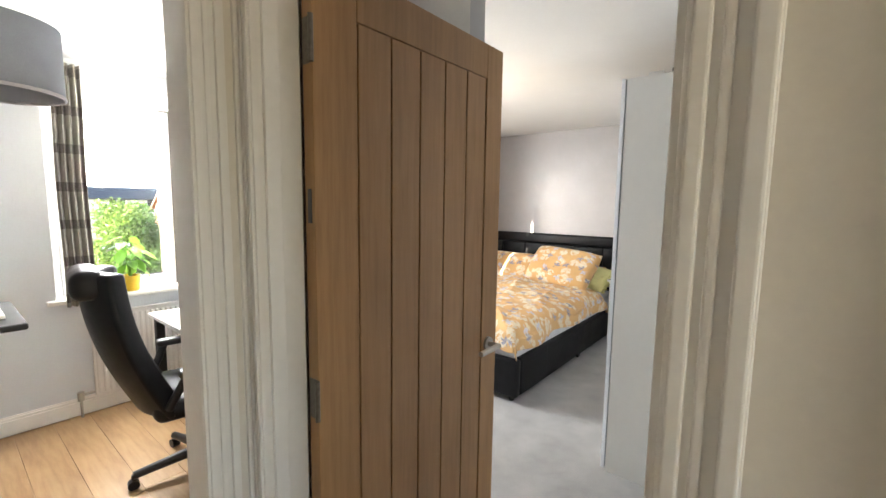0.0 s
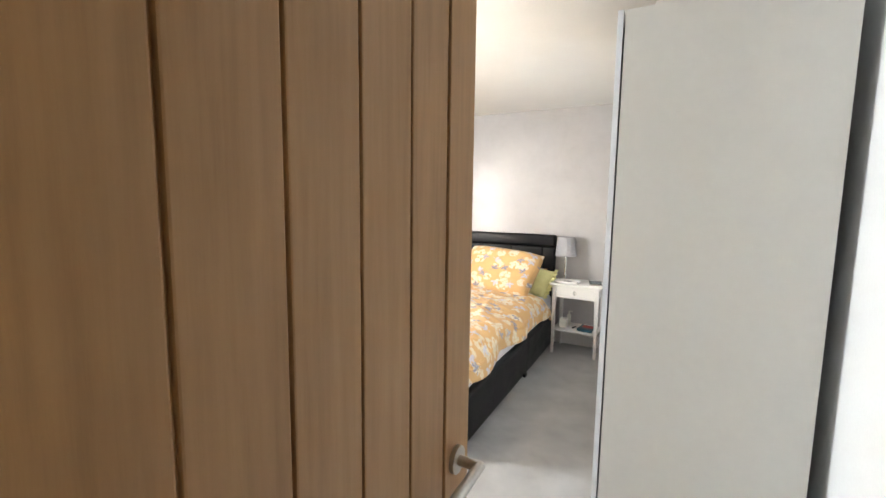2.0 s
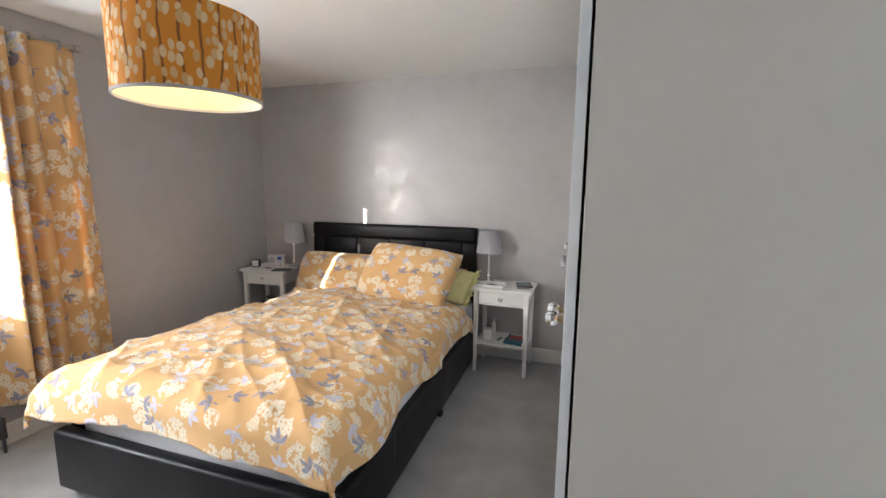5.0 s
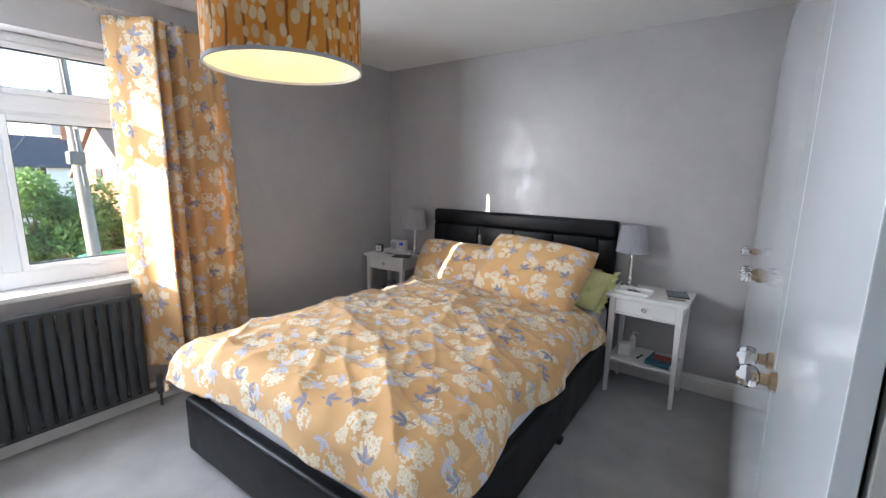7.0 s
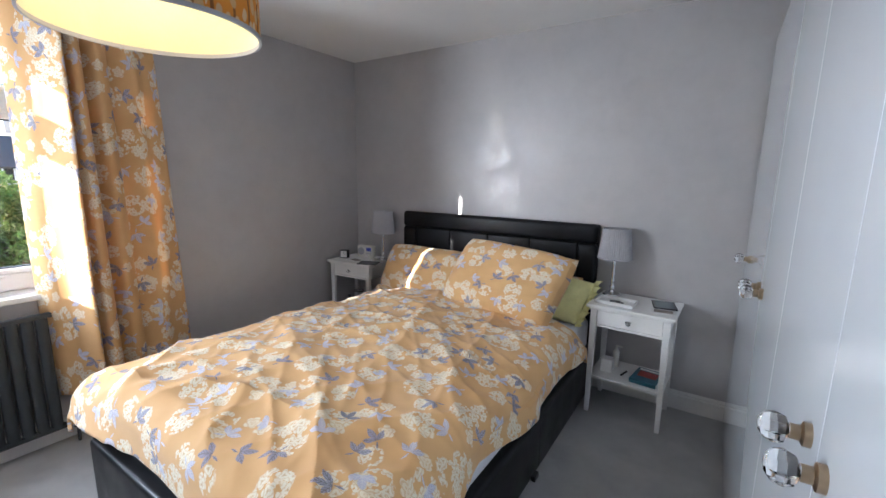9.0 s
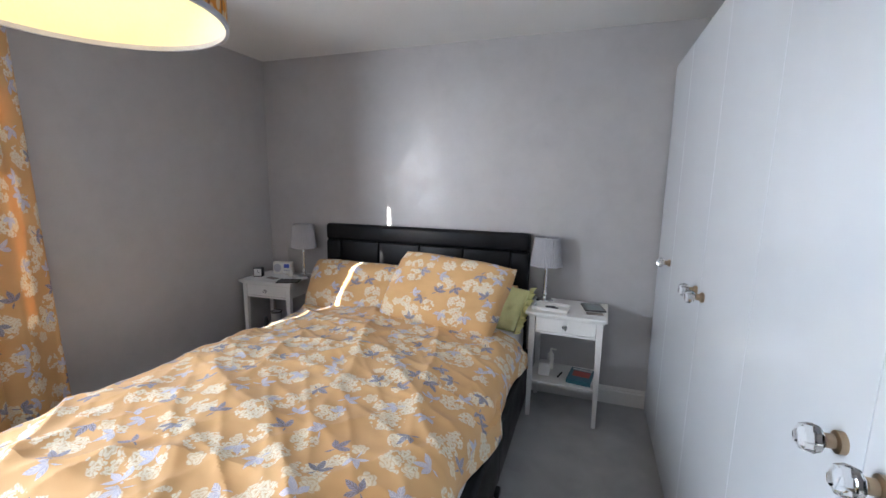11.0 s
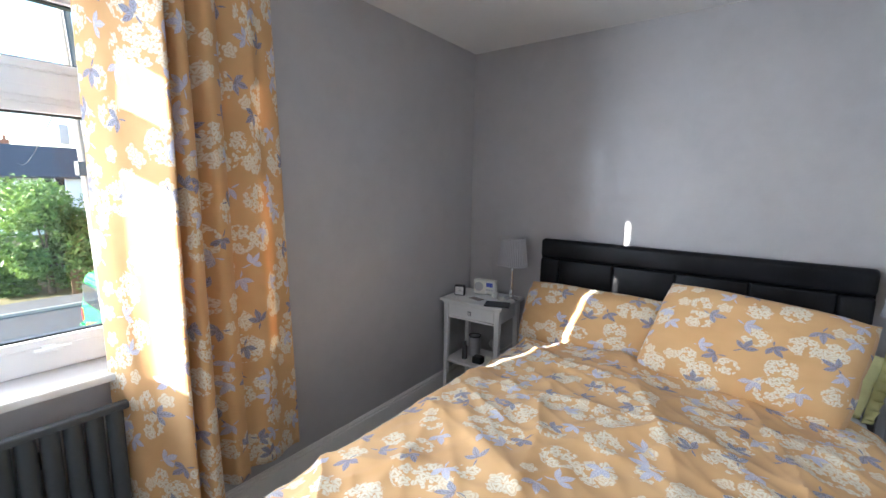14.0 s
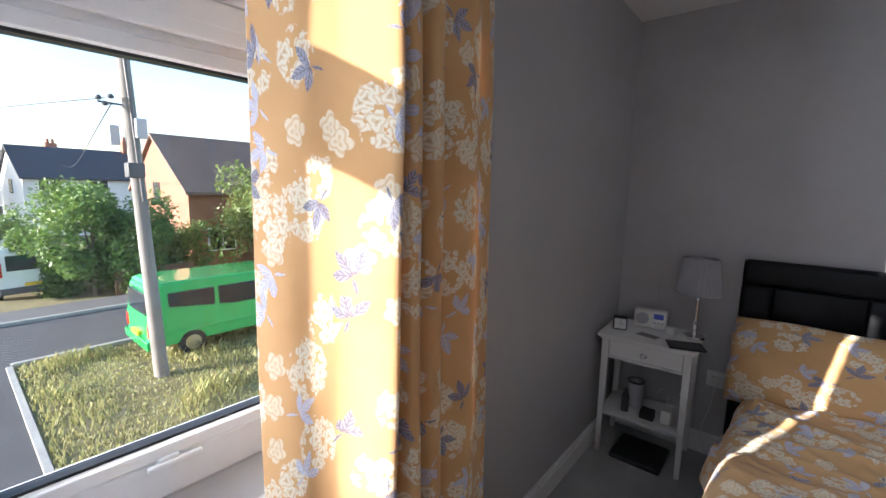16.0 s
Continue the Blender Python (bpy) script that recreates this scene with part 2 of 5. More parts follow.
    bs.inputs["Sheen Weight"].default_value = 0.15
    bump(nt, bs, weave, 0.25, 0.001)
    if sheer:
        tr = nt.nodes.new("ShaderNodeBsdfTranslucent")
        link(nt, c, tr.inputs[0])
        mx = nt.nodes.new("ShaderNodeMixShader")
        mx.inputs[0].default_value = sheer
        link(nt, bs.outputs[0], mx.inputs[1])
        link(nt, tr.outputs[0], mx.inputs[2])
        link(nt, mx.outputs[0], nt.nodes["Material Output"].inputs[0])
    return m


def shade_print(name):
    """Orange lampshade cloth with cream catkins on dark upright stems."""
    m, nt, bs = material(name)
    step = lambda v, w: calc(nt, "MINIMUM", calc(nt, "MULTIPLY", calc(nt, "MAXIMUM", v, 0.0), 1.0 / w), 1.0)
    uv = warped(nt, 9, 0.03, (0, 0, 0), 1.0)
    sep = nt.nodes.new("ShaderNodeSeparateXYZ")
    link(nt, uv, sep.inputs[0])
    stem = step(calc(nt, "SUBTRACT", calc(nt, "ABSOLUTE", calc(nt, "SINE", calc(nt, "MULTIPLY", sep.outputs[0], 62.0))), 0.965), 0.02)
    mp = nt.nodes.new("ShaderNodeMapping")
    mp.inputs["Scale"].default_value = (1.0, 0.58, 1)
    mp.inputs["Rotation"].default_value = (0, 0, 0.3)
    link(nt, uv, mp.inputs[0])
    r, a, c = voronoi_local(nt, mp.outputs[0], 44, 0.75)
    bud = step(calc(nt, "SUBTRACT", calc(nt, "MULTIPLY_ADD", c[1], 0.004, 0.0075), r), 0.002)
    bud = calc(nt, "MULTIPLY", bud, calc(nt, "GREATER_THAN", c[2], 0.25))
    col = mixc(nt, stem, (0.75, 0.3, 0.035), (0.3, 0.11, 0.025))
    col = mixc(nt, bud, col, mixc(nt, c[0], (0.85, 0.68, 0.42), (0.7, 0.45, 0.2)))
    link(nt, col, bs.inputs["Base Color"])
    bs.inputs["Roughness"].default_value = 0.8
    tr = nt.nodes.new("ShaderNodeBsdfTranslucent")
    link(nt, col, tr.inputs[0])
    mx = nt.nodes.new("ShaderNodeMixShader")
    mx.inputs[0].default_value = 0.3
    link(nt, bs.outputs[0], mx.inputs[1])
    link(nt, tr.outputs[0], mx.inputs[2])
    link(nt, mx.outputs[0], nt.nodes["Material Output"].inputs[0])
    return m


def tartan(name):
    m, nt, bs = material(name)
    sep = nt.nodes.new("ShaderNodeSeparateXYZ")
    link(nt, coords(nt, "UV"), sep.inputs[0])
    wx = calc(nt, "SINE", calc(nt, "MULTIPLY", sep.outputs[0], 60.0))
    wy = calc(nt, "SINE", calc(nt, "MULTIPLY", sep.outputs[1], 26.0))
    f = calc(nt, "MULTIPLY_ADD", calc(nt, "ADD", calc(nt, "GREATER_THAN", wx, 0.3), calc(nt, "GREATER_THAN", wy, 0.72)), 0.5, 0.0)
    link(nt, ramp(nt, f, [(0.0, (0.45, 0.42, 0.36)), (0.5, (0.28, 0.26, 0.23)), (1.0, (0.12, 0.1, 0.09))]), bs.inputs["Base Color"])
    bs.inputs["Roughness"].default_value = 0.9
    return m


def glass(name, tint=(1, 1, 1), rough=0.0, ior=1.45):
    m, nt, bs = material(name)
    bs.inputs["Base Color"].default_value = (*tint, 1)
    bs.inputs["Transmission Weight"].default_value = 1.0
    bs.inputs["Roughness"].default_value = rough
    bs.inputs["IOR"].default_value = ior
    return m


def glowing(name, color, strength):
    m, nt, bs = material(name)
    bs.inputs["Base Color"].default_value = (*color, 1)
    bs.inputs["Emission Color"].default_value = (*color, 1)
    bs.inputs["Emission Strength"].default_value = strength
    return m


def foliage(name, a, b):
    m, nt, bs = material(name)
    g = nt.nodes.new("ShaderNodeNewGeometry")
    link(nt, ramp(nt, g.outputs["Random Per Island"], [(0.0, a), (1.0, b)]), bs.inputs["Base Color"])
    bs.inputs["Roughness"].default_value = 0.55
    tr = nt.nodes.new("ShaderNodeBsdfTranslucent")
    tr.inputs[0].default_value = (*b, 1)
    mx = nt.nodes.new("ShaderNodeMixShader")
    mx.inputs[0].default_value = 0.3
    link(nt, bs.outputs[0], mx.inputs[1])
    link(nt, tr.outputs[0], mx.inputs[2])
    link(nt, mx.outputs[0], nt.nodes["Material Output"].inputs[0])
    return m


WALL = wallpaper("pearl_grey_paint", (0.47, 0.45, 0.445))
WALL_OFFICE = plain("pale_grey_paint", (0.66, 0.68, 0.7), 0.75, grain=90, vary=0.03)
WALL_LANDING = plain("warm_white_paint", (0.72, 0.68, 0.62), 0.7, grain=90, vary=0.03)
CEILING = plain("ceiling_paint", (0.8, 0.79, 0.77), 0.85, grain=70, vary=0.02)
WHITE = plain("white_satin_paint", (0.8, 0.78, 0.75), 0.35, grain=50, vary=0.025, bumps=0.05)
UPVC = plain("white_plastic_frame", (0.86, 0.87, 0.88), 0.3, grain=40, vary=0.01, bumps=0)
GLOSS = plain("white_gloss_lacquer", (0.78, 0.82, 0.86), 0.1, grain=8, vary=0.012, bumps=0.015, coat=0.4)
PANEL = plain("pale_laminate_panel", (0.68, 0.67, 0.64), 0.42, grain=30, vary=0.02, bumps=0.04)
OAK, LAMINATE, CARPET, LEATHER = oak("oak_veneer"), laminate("oak_laminate"), carpet("grey_carpet"), leather("black_leather")
FLORAL, CURTAIN = floral("floral_cotton"), floral("floral_curtain", 0.22)
SHADE = shade_print("catkin_print")
CREAM = plain("cream_lining", (0.78, 0.72, 0.48), 0.8, grain=200)
LEMON = plain("lemon_cotton", (0.78, 0.75, 0.36), 0.9, grain=300, bumps=0.3)
SHEET = plain("white_cotton", (0.72, 0.72, 0.74), 0.9, grain=250, bumps=0.3)
ANTHRACITE = plain("anthracite_enamel", (0.035, 0.04, 0.042), 0.38, grain=80, vary=0.1, bumps=0.05)
STEEL = plain("brushed_steel", (0.5, 0.48, 0.45), 0.3, 1.0, grain=120, bumps=0.05)
HINGE = plain("dull_steel", (0.2, 0.18, 0.16), 0.4, 1.0, grain=90, vary=0.2, bumps=0.1)
CHROME = plain("chrome", (0.8, 0.8, 0.8), 0.12, 1.0, grain=20, vary=0.02, bumps=0)
BRONZE = plain("bronze", (0.4, 0.3, 0.2), 0.35, 1.0, grain=60)
BLACK = plain("black_plastic", (0.015, 0.015, 0.017), 0.4, grain=80, vary=0.2)
DARKGREY = plain("dark_grey_plastic", (0.07, 0.07, 0.075), 0.5, grain=80, vary=0.2)
GREYCLOTH = plain("grey_cloth", (0.42, 0.41, 0.43), 0.9, grain=260, bumps=0.4)
BLUECLOTH = plain("blue_grey_cloth", (0.28, 0.3, 0.34), 0.9, grain=260, bumps=0.4)
SCREEN = plain("grey_screen", (0.2, 0.23, 0.24), 0.2, grain=30)
BLUELCD = glowing("blue_display", (0.02, 0.03, 0.12), 0.15)
IVORY = plain("ivory_plastic", (0.72, 0.7, 0.63), 0.4, grain=50)
CRYSTAL = glass("cut_glass", (1, 1, 1), 0.0, 1.5)
PANE = glass("window_glass", (1, 1, 1), 0.0, 1.4)
YELLOWPOT = plain("yellow_glaze", (0.75, 0.48, 0.03), 0.3, grain=20)
LEAF = foliage("house_plant_leaf", (0.06, 0.2, 0.02), (0.2, 0.42, 0.05))
BLUECOVER = plain("teal_book_cover", (0.03, 0.12, 0.17), 0.35, grain=40, vary=0.3)
REDPRINT = plain("red_print", (0.45, 0.06, 0.05), 0.4, grain=60, vary=0.3)
PAPER = plain("paper", (0.75, 0.74, 0.71), 0.8, grain=100)
PHOTO = plain("brown_photo_print", (0.22, 0.17, 0.14), 0.4, grain=70, vary=0.5)
ASPHALT = plain("asphalt", (0.07, 0.07, 0.072), 0.9, grain=40, vary=0.25, bumps=0.5)
TARMAC = plain("pale_tarmac", (0.13, 0.125, 0.12), 0.9, grain=40, vary=0.2, bumps=0.5)
KERB = plain("concrete_kerb", (0.34, 0.33, 0.3), 0.9, grain=40, vary=0.15)
EARTH = plain("dry_grass_ground", (0.2, 0.17, 0.075), 1.0, grain=6, vary=0.45, bumps=0.5)
GRASS = foliage("grass_blades", (0.2, 0.24, 0.06), (0.42, 0.38, 0.16))
HEDGE = foliage("hedge_leaves", (0.05, 0.11, 0.025), (0.17, 0.27, 0.06))
TREE = foliage("tree_leaves", (0.09, 0.14, 0.03), (0.22, 0.27, 0.08))
BARK = plain("bark", (0.12, 0.09, 0.06), 0.95, grain=25, vary=0.4, bumps=0.6)
POLEWOOD = plain("weathered_pole_timber", (0.2, 0.185, 0.17), 0.9, grain=30, vary=0.3, bumps=0.5)
RENDERED = plain("white_house_render", (0.7, 0.69, 0.66), 0.9, grain=12, vary=0.06)
SLATE = plain("dark_roof_slate", (0.05, 0.05, 0.06), 0.7, grain=5, vary=0.3)
REDTILE = plain("brown_roof_tile", (0.18, 0.12, 0.09), 0.8, grain=6, vary=0.25)
BRICK = plain("red_brick", (0.3, 0.13, 0.08), 0.9, grain=14, vary=0.25)
CARGREEN = plain("green_car_paint", (0.03, 0.38, 0.09), 0.25, grain=4, vary=0.04, bumps=0, coat=1.0)
CARWHITE = plain("white_car_paint", (0.75, 0.76, 0.77), 0.25, grain=4, vary=0.03, bumps=0, coat=1.0)
CARGLASS = plain("dark_car_glass", (0.02, 0.025, 0.03), 0.08, grain=4, bumps=0)
TAILRED = plain("red_lamp_lens", (0.5, 0.02, 0.015), 0.2, grain=10, bumps=0)
RUBBER = plain("tyre_rubber", (0.02, 0.02, 0.02), 0.8, grain=60)
WOODFENCE = plain("brown_fence_timber", (0.16, 0.09, 0.05), 0.9, grain=12, vary=0.3)


# ---- mesh helpers ----
def box(x0, y0, z0, x1, y1, z1, bev=0.0, seg=2):
    bm = bmesh.new()
    bmesh.ops.create_cube(bm, size=1)
    bmesh.ops.scale(bm, vec=(x1 - x0, y1 - y0, z1 - z0), verts=bm.verts)
    bmesh.ops.translate(bm, vec=((x0 + x1) / 2, (y0 + y1) / 2, (z0 + z1) / 2), verts=bm.verts)
    if bev:
        bmesh.ops.bevel(bm, geom=bm.edges[:], offset=bev, segments=seg, profile=0.5, affect="EDGES")
    return bm


def join(*bms):
    out = bmesh.new()
    for b in bms:
        me = bpy.data.meshes.new("join")
        b.to_mesh(me)
        out.from_mesh(me)
        bpy.data.meshes.remove(me)
        b.free()
    return out


def lathe(profile, seg=24, at=(0, 0, 0), cap=True):
    """A turned shape round the z axis from (radius, height) pairs."""
    seg = 18 if 12 < seg < 18 else seg
    bm = bmesh.new()
    rings = [[bm.verts.new((at[0] + r * math.cos(2 * math.pi * i / seg), at[1] + r * math.sin(2 * math.pi * i / seg), at[2] + z)) for i in range(seg)] for r, z in profile]
    for a, b in zip(rings, rings[1:]):
        for i in range(seg):
            bm.faces.new((a[i], a[(i + 1) % seg], b[(i + 1) % seg], b[i]))
    if cap:
        bm.faces.new(rings[0][::-1])
        bm.faces.new(rings[-1])
    return bm


def rod(p, q, r, r2=None, seg=18):
    """A round bar from p to q."""
    p, q = Vector(p), Vector(q)
    bm = lathe([(r, 0), (r if r2 is None else r2, (q - p).length)], seg)
    m = Matrix.Translation(p) @ (q - p).to_track_quat("Z", "Y").to_matrix().to_4x4()
    bmesh.ops.transform(bm, matrix=m, verts=bm.verts)
    return bm


def sheet(fn, nu, nv, scale=(1.0, 1.0)):
    """A grid surface: fn(u, v) gives a place, u and v from 0 to 1; its UVs are in metres by scale."""
    bm = bmesh.new()
    layer = bm.loops.layers.uv.new("UVMap")
    g = [[bm.verts.new(fn(i / nu, j / nv)) for j in range(nv + 1)] for i in range(nu + 1)]
    for i in range(nu):
        for j in range(nv):
            f = bm.faces.new((g[i][j], g[i + 1][j], g[i + 1][j + 1], g[i][j + 1]))
            for lp, (a, b) in zip(f.loops, ((i, j), (i + 1, j), (i + 1, j + 1), (i, j + 1))):
                lp[layer].uv = (a / nu * scale[0], b / nv * scale[1])
    return bm


def finish(ob, bm, mat, smooth):
    bmesh.ops.recalc_face_normals(bm, faces=bm.faces)
    bm.to_mesh(ob.data)
    bm.free()
    ob.data.materials.append(mat)
    if smooth:
        ob.data.polygons.foreach_set("use_smooth", [True] * len(ob.data.polygons))
        ob.data.set_sharp_from_angle(angle=radians(22))


def part(name, bm, mat, parent, label="", smooth=True):
    """One mesh under a thing or a part; the bmesh is in world metres."""
    ob = new(name, bpy.data.meshes.new(name))
    top = parent.get("at_place")
    bmesh.ops.translate(bm, vec=-Vector(top), verts=bm.verts)
    finish(ob, bm, mat, smooth)
    ob.parent = parent
    ob["at_place"] = top
    return tagged(ob, label)


def thing(name, at, label, category, group="", kind=""):
    ob = new(name)
    ob.empty_display_size = 0.05
    ob.location = at
    ob["at_place"] = [float(c) for c in at]
    return tagged(ob, label, category, group, kind)


def solid(name, bm, mat, label="", category="", group="", kind="", smooth=True):
    ob = new(name, bpy.data.meshes.new(name))
    ob["at_place"] = [0.0, 0.0, 0.0]
    finish(ob, bm, mat, smooth)
    return tagged(ob, label, category, group, kind)


def structure(name, bm, mat, label="", smooth=False):
    return solid(name, bm, mat, label, "", "", "structure", smooth)


def wall_y(y0, y1, x0, x1, z0, z1, holes=()):
    """A wall along x with rectangular holes (xa, xb, za, zb), sorted by xa."""
    bms, x = [], x0
    for xa, xb, za, zb in holes:
        if xa > x:
            bms.append(box(x, y0, z0, xa, y1, z1))
        if za > z0:
            bms.append(box(xa, y0, z0, xb, y1, za))
        bms.append(box(xa, y0, zb, xb, y1, z1))
        x = xb
    if x < x1:
        bms.append(box(x, y0, z0, x1, y1, z1))
    return join(*bms)


def wall_x(x0, x1, y0, y1, z0, z1, holes=()):
    bm = wall_y(-x1, -x0, y0, y1, z0, z1, holes)
    bmesh.ops.transform(bm, matrix=Matrix(((0, -1, 0, 0), (1, 0, 0, 0), (0, 0, 1, 0), (0, 0, 0, 1))), verts=bm.verts)
    return bm


# ---- structure ----
CEIL, HEAD_Y, WIN_X, RIGHT_X = 2.43, 5.07, -3.75, 0.0
OUT_X = -4.03
WIN = (1.583, 3.0, 0.83, 2.13)        # bedroom window: y from, y to, sill, head
OWIN = (0.50, 1.27, 0.80, 2.2)      # office window

structure("floor_bedroom", join(box(WIN_X, 1.4, -0.15, RIGHT_X, HEAD_Y, 0), box(-0.95, 0.46, -0.15, RIGHT_X, 1.4, 0)), CARPET, "light grey cut-pile carpet")
structure("floor_office", box(WIN_X, -1.9, -0.15, -0.95, 1.3, -0.012), LAMINATE, "oak laminate floor")
structure("floor_landing", box(-0.95, -2.2, -0.15, 1.3, 0.46, 0), CARPET, "light grey landing carpet")
structure("wall_north", box(OUT_X, HEAD_Y, -0.15, 0.3, HEAD_Y + 0.2, 2.6), WALL, "pearly grey mottled wall behind the bed")
structure("wall_west", wall_x(OUT_X, WIN_X, -2.1, HEAD_Y, -0.15, 2.6, [(OWIN[0], OWIN[1], OWIN[2], OWIN[3]), WIN]), WALL, "pearly grey window wall")
structure("wall_west_office_face", wall_x(WIN_X, WIN_X + 0.004, -1.9, 1.3, 0, CEIL, [OWIN]), WALL_OFFICE, "pale grey office window wall")
structure("wall_partition", box(WIN_X, 1.304, -0.15, -0.95, 1.4, CEIL + 0.02), WALL, "pearly grey partition wall")
structure("wall_partition_office_face", box(WIN_X + 0.004, 1.3, 0, -1.05, 1.304, CEIL), WALL_OFFICE, "pale grey office wall")
structure("wall_east", box(RIGHT_X, 0.56, -0.15, 0.3, HEAD_Y, 2.6), WALL_OFFICE, "white wall behind the wardrobe")
DOOR_X0, DOOR_X1, DOOR_H = -0.888, -0.085, 2.075
structure("wall_landing_bedroom", wall_y(0.46, 0.56, -0.95, 1.3, -0.15, CEIL + 0.02, [(DOOR_X0 - 0.03, DOOR_X1 + 0.03, -0.15, DOOR_H + 0.03)]), WALL_LANDING, "warm white landing wall")
structure("wall_landing_office", wall_x(-1.05, -0.95, -2.1, 1.304, -0.15, CEIL + 0.02, [(-0.455, 0.375, -0.15, DOOR_H + 0.03)]), WALL_LANDING, "warm white landing wall")
# the east wall's opening is invented, unseen, to go with the landing fill lamp
structure("wall_landing_east", wall_x(1.3, 1.4, -2.2, 0.56, -0.15, 2.6, [(-0.17, 0.37, 0.95, 2.05)]), WALL_LANDING, "warm white landing wall")
structure("wall_landing_south", box(-1.05, -2.3, -0.15, 1.4, -2.2, 2.6), WALL_LANDING, "warm white landing wall")
structure("wall_office_south", box(OUT_X, -2.1, -0.15, -1.05, -1.9, 2.6), WALL_OFFICE, "pale grey office wall")
structure("ceiling", box(OUT_X, -2.3, CEIL, 1.4, HEAD_Y + 0.2, CEIL + 0.15), CEILING, "white painted ceiling")
structure("roof_slab", box(OUT_X - 0.3, -2.6, 2.6, 1.7, HEAD_Y + 0.5, 2.75), SLATE, "dark roof covering")
structure("outer_wall", join(wall_x(OUT_X - 0.02, OUT_X, -2.1, HEAD_Y + 0.2, -2.95, 2.6, [OWIN, WIN]), box(OUT_X, HEAD_Y + 0.2, -2.95, 1.4, HEAD_Y + 0.22, 2.6)), RENDERED, "white rendered outside wall")


def skirting(name, x0, y0, x1, y1, facing, mat=WHITE):
    """A skirting board with a stepped moulded top; facing is the way into the room."""
    fx, fy = facing
    bms = []
    for d, z0, z1 in ((0.018, 0, 0.095), (0.013, 0.095, 0.112), (0.007, 0.112, 0.122)):
        xs, ys = sorted((x0, x1 + fx * d)) if fx else (x0, x1), sorted((y0, y1 + fy * d)) if fy else (y0, y1)
        bms.append(box(min(xs), min(ys), z0, max(xs), max(ys), z1, 0.002, 1))
    return structure(name, join(*bms), mat, "white moulded skirting board")


skirting("baseboard", WIN_X, 1.42, WIN_X, HEAD_Y - 0.02, (1, 0))
skirting("baseboard", WIN_X + 0.02, HEAD_Y, 0.05, HEAD_Y, (0, -1))
skirting("baseboard", WIN_X + 0.006, -1.88, WIN_X + 0.006, 1.28, (1, 0))
skirting("baseboard", WIN_X, 1.4, -0.97, 1.4, (0, 1))


def architrave(name, a, b, z1, along, face, sign, sides=(-1, 1)):
    """A moulded door surround: two uprights and a head, on the wall plane 'face', standing out by sign."""
    ridges = ((0.0, 0.072, 0.012), (0.006, 0.022, 0.018), (0.030, 0.040, 0.016), (0.052, 0.070, 0.021))
    for side, edge in ((-1, a), (1, b)):
        if side not in sides:
            continue
        bms = []
        for w0, w1, d in ridges:
            p, q = sorted((edge + side * w0, edge + side * w1))
            f0, f1 = sorted((face, face + sign * d))
            bms.append(box(p, f0, 0, q, f1, z1 + w1, 0.003) if along == "x" else box(f0, p, 0, f1, q, z1 + w1, 0.003))
        structure(name, join(*bms), WHITE, "white moulded door architrave", True)
    bms = []
    for w0, w1, d in ridges:
        f0, f1 = sorted((face, face + sign * d))
        bms.append(box(a, f0, z1 + w0, b, f1, z1 + w1, 0.003) if along == "x" else box(f0, a, z1 + w0, f1, b, z1 + w1, 0.003))
    structure(name, join(*bms), WHITE, "white moulded door architrave head", True)


architrave("trim", DOOR_X0, DOOR_X1, DOOR_H, "x", 0.46, -1)
architrave("trim", DOOR_X0, DOOR_X1, DOOR_H, "x", 0.56, 1, (1,))
architrave("trim", -0.425, 0.345, DOOR_H, "y", -0.95, 1)
architrave("trim", 0.17, 0.93, DOOR_H, "x", 0.46, -1)
for nm, bm in (("jamb", box(DOOR_X0 - 0.03, 0.458, 0, DOOR_X0, 0.562, DOOR_H)), ("jamb", box(DOOR_X1, 0.458, 0, DOOR_X1 + 0.03, 0.562, DOOR_H)),
               ("jamb", box(DOOR_X0 - 0.03, 0.458, DOOR_H, DOOR_X1 + 0.03, 0.562, DOOR_H + 0.03)), ("stop", box(DOOR_X0, 0.47, 0, DOOR_X0 + 0.012, 0.505, DOOR_H, 0.002)),
               ("stop", box(DOOR_X1 - 0.012, 0.47, 0, DOOR_X1, 0.505, DOOR_H, 0.002)), ("jamb", box(-1.052, 0.345, 0, -0.948, 0.375, DOOR_H)), ("jamb", box(-1.052, -0.455, 0, -0.948, -0.425, DOOR_H)),
               ("jamb", box(-1.052, -0.425, DOOR_H, -0.948, 0.345, DOOR_H + 0.03))):
    structure("trim_" + nm, bm, WHITE, "white door lining")
structure("closet_door", box(0.175, 0.452, 0.01, 0.925, 0.458, DOOR_H), WHITE, "closed white door")


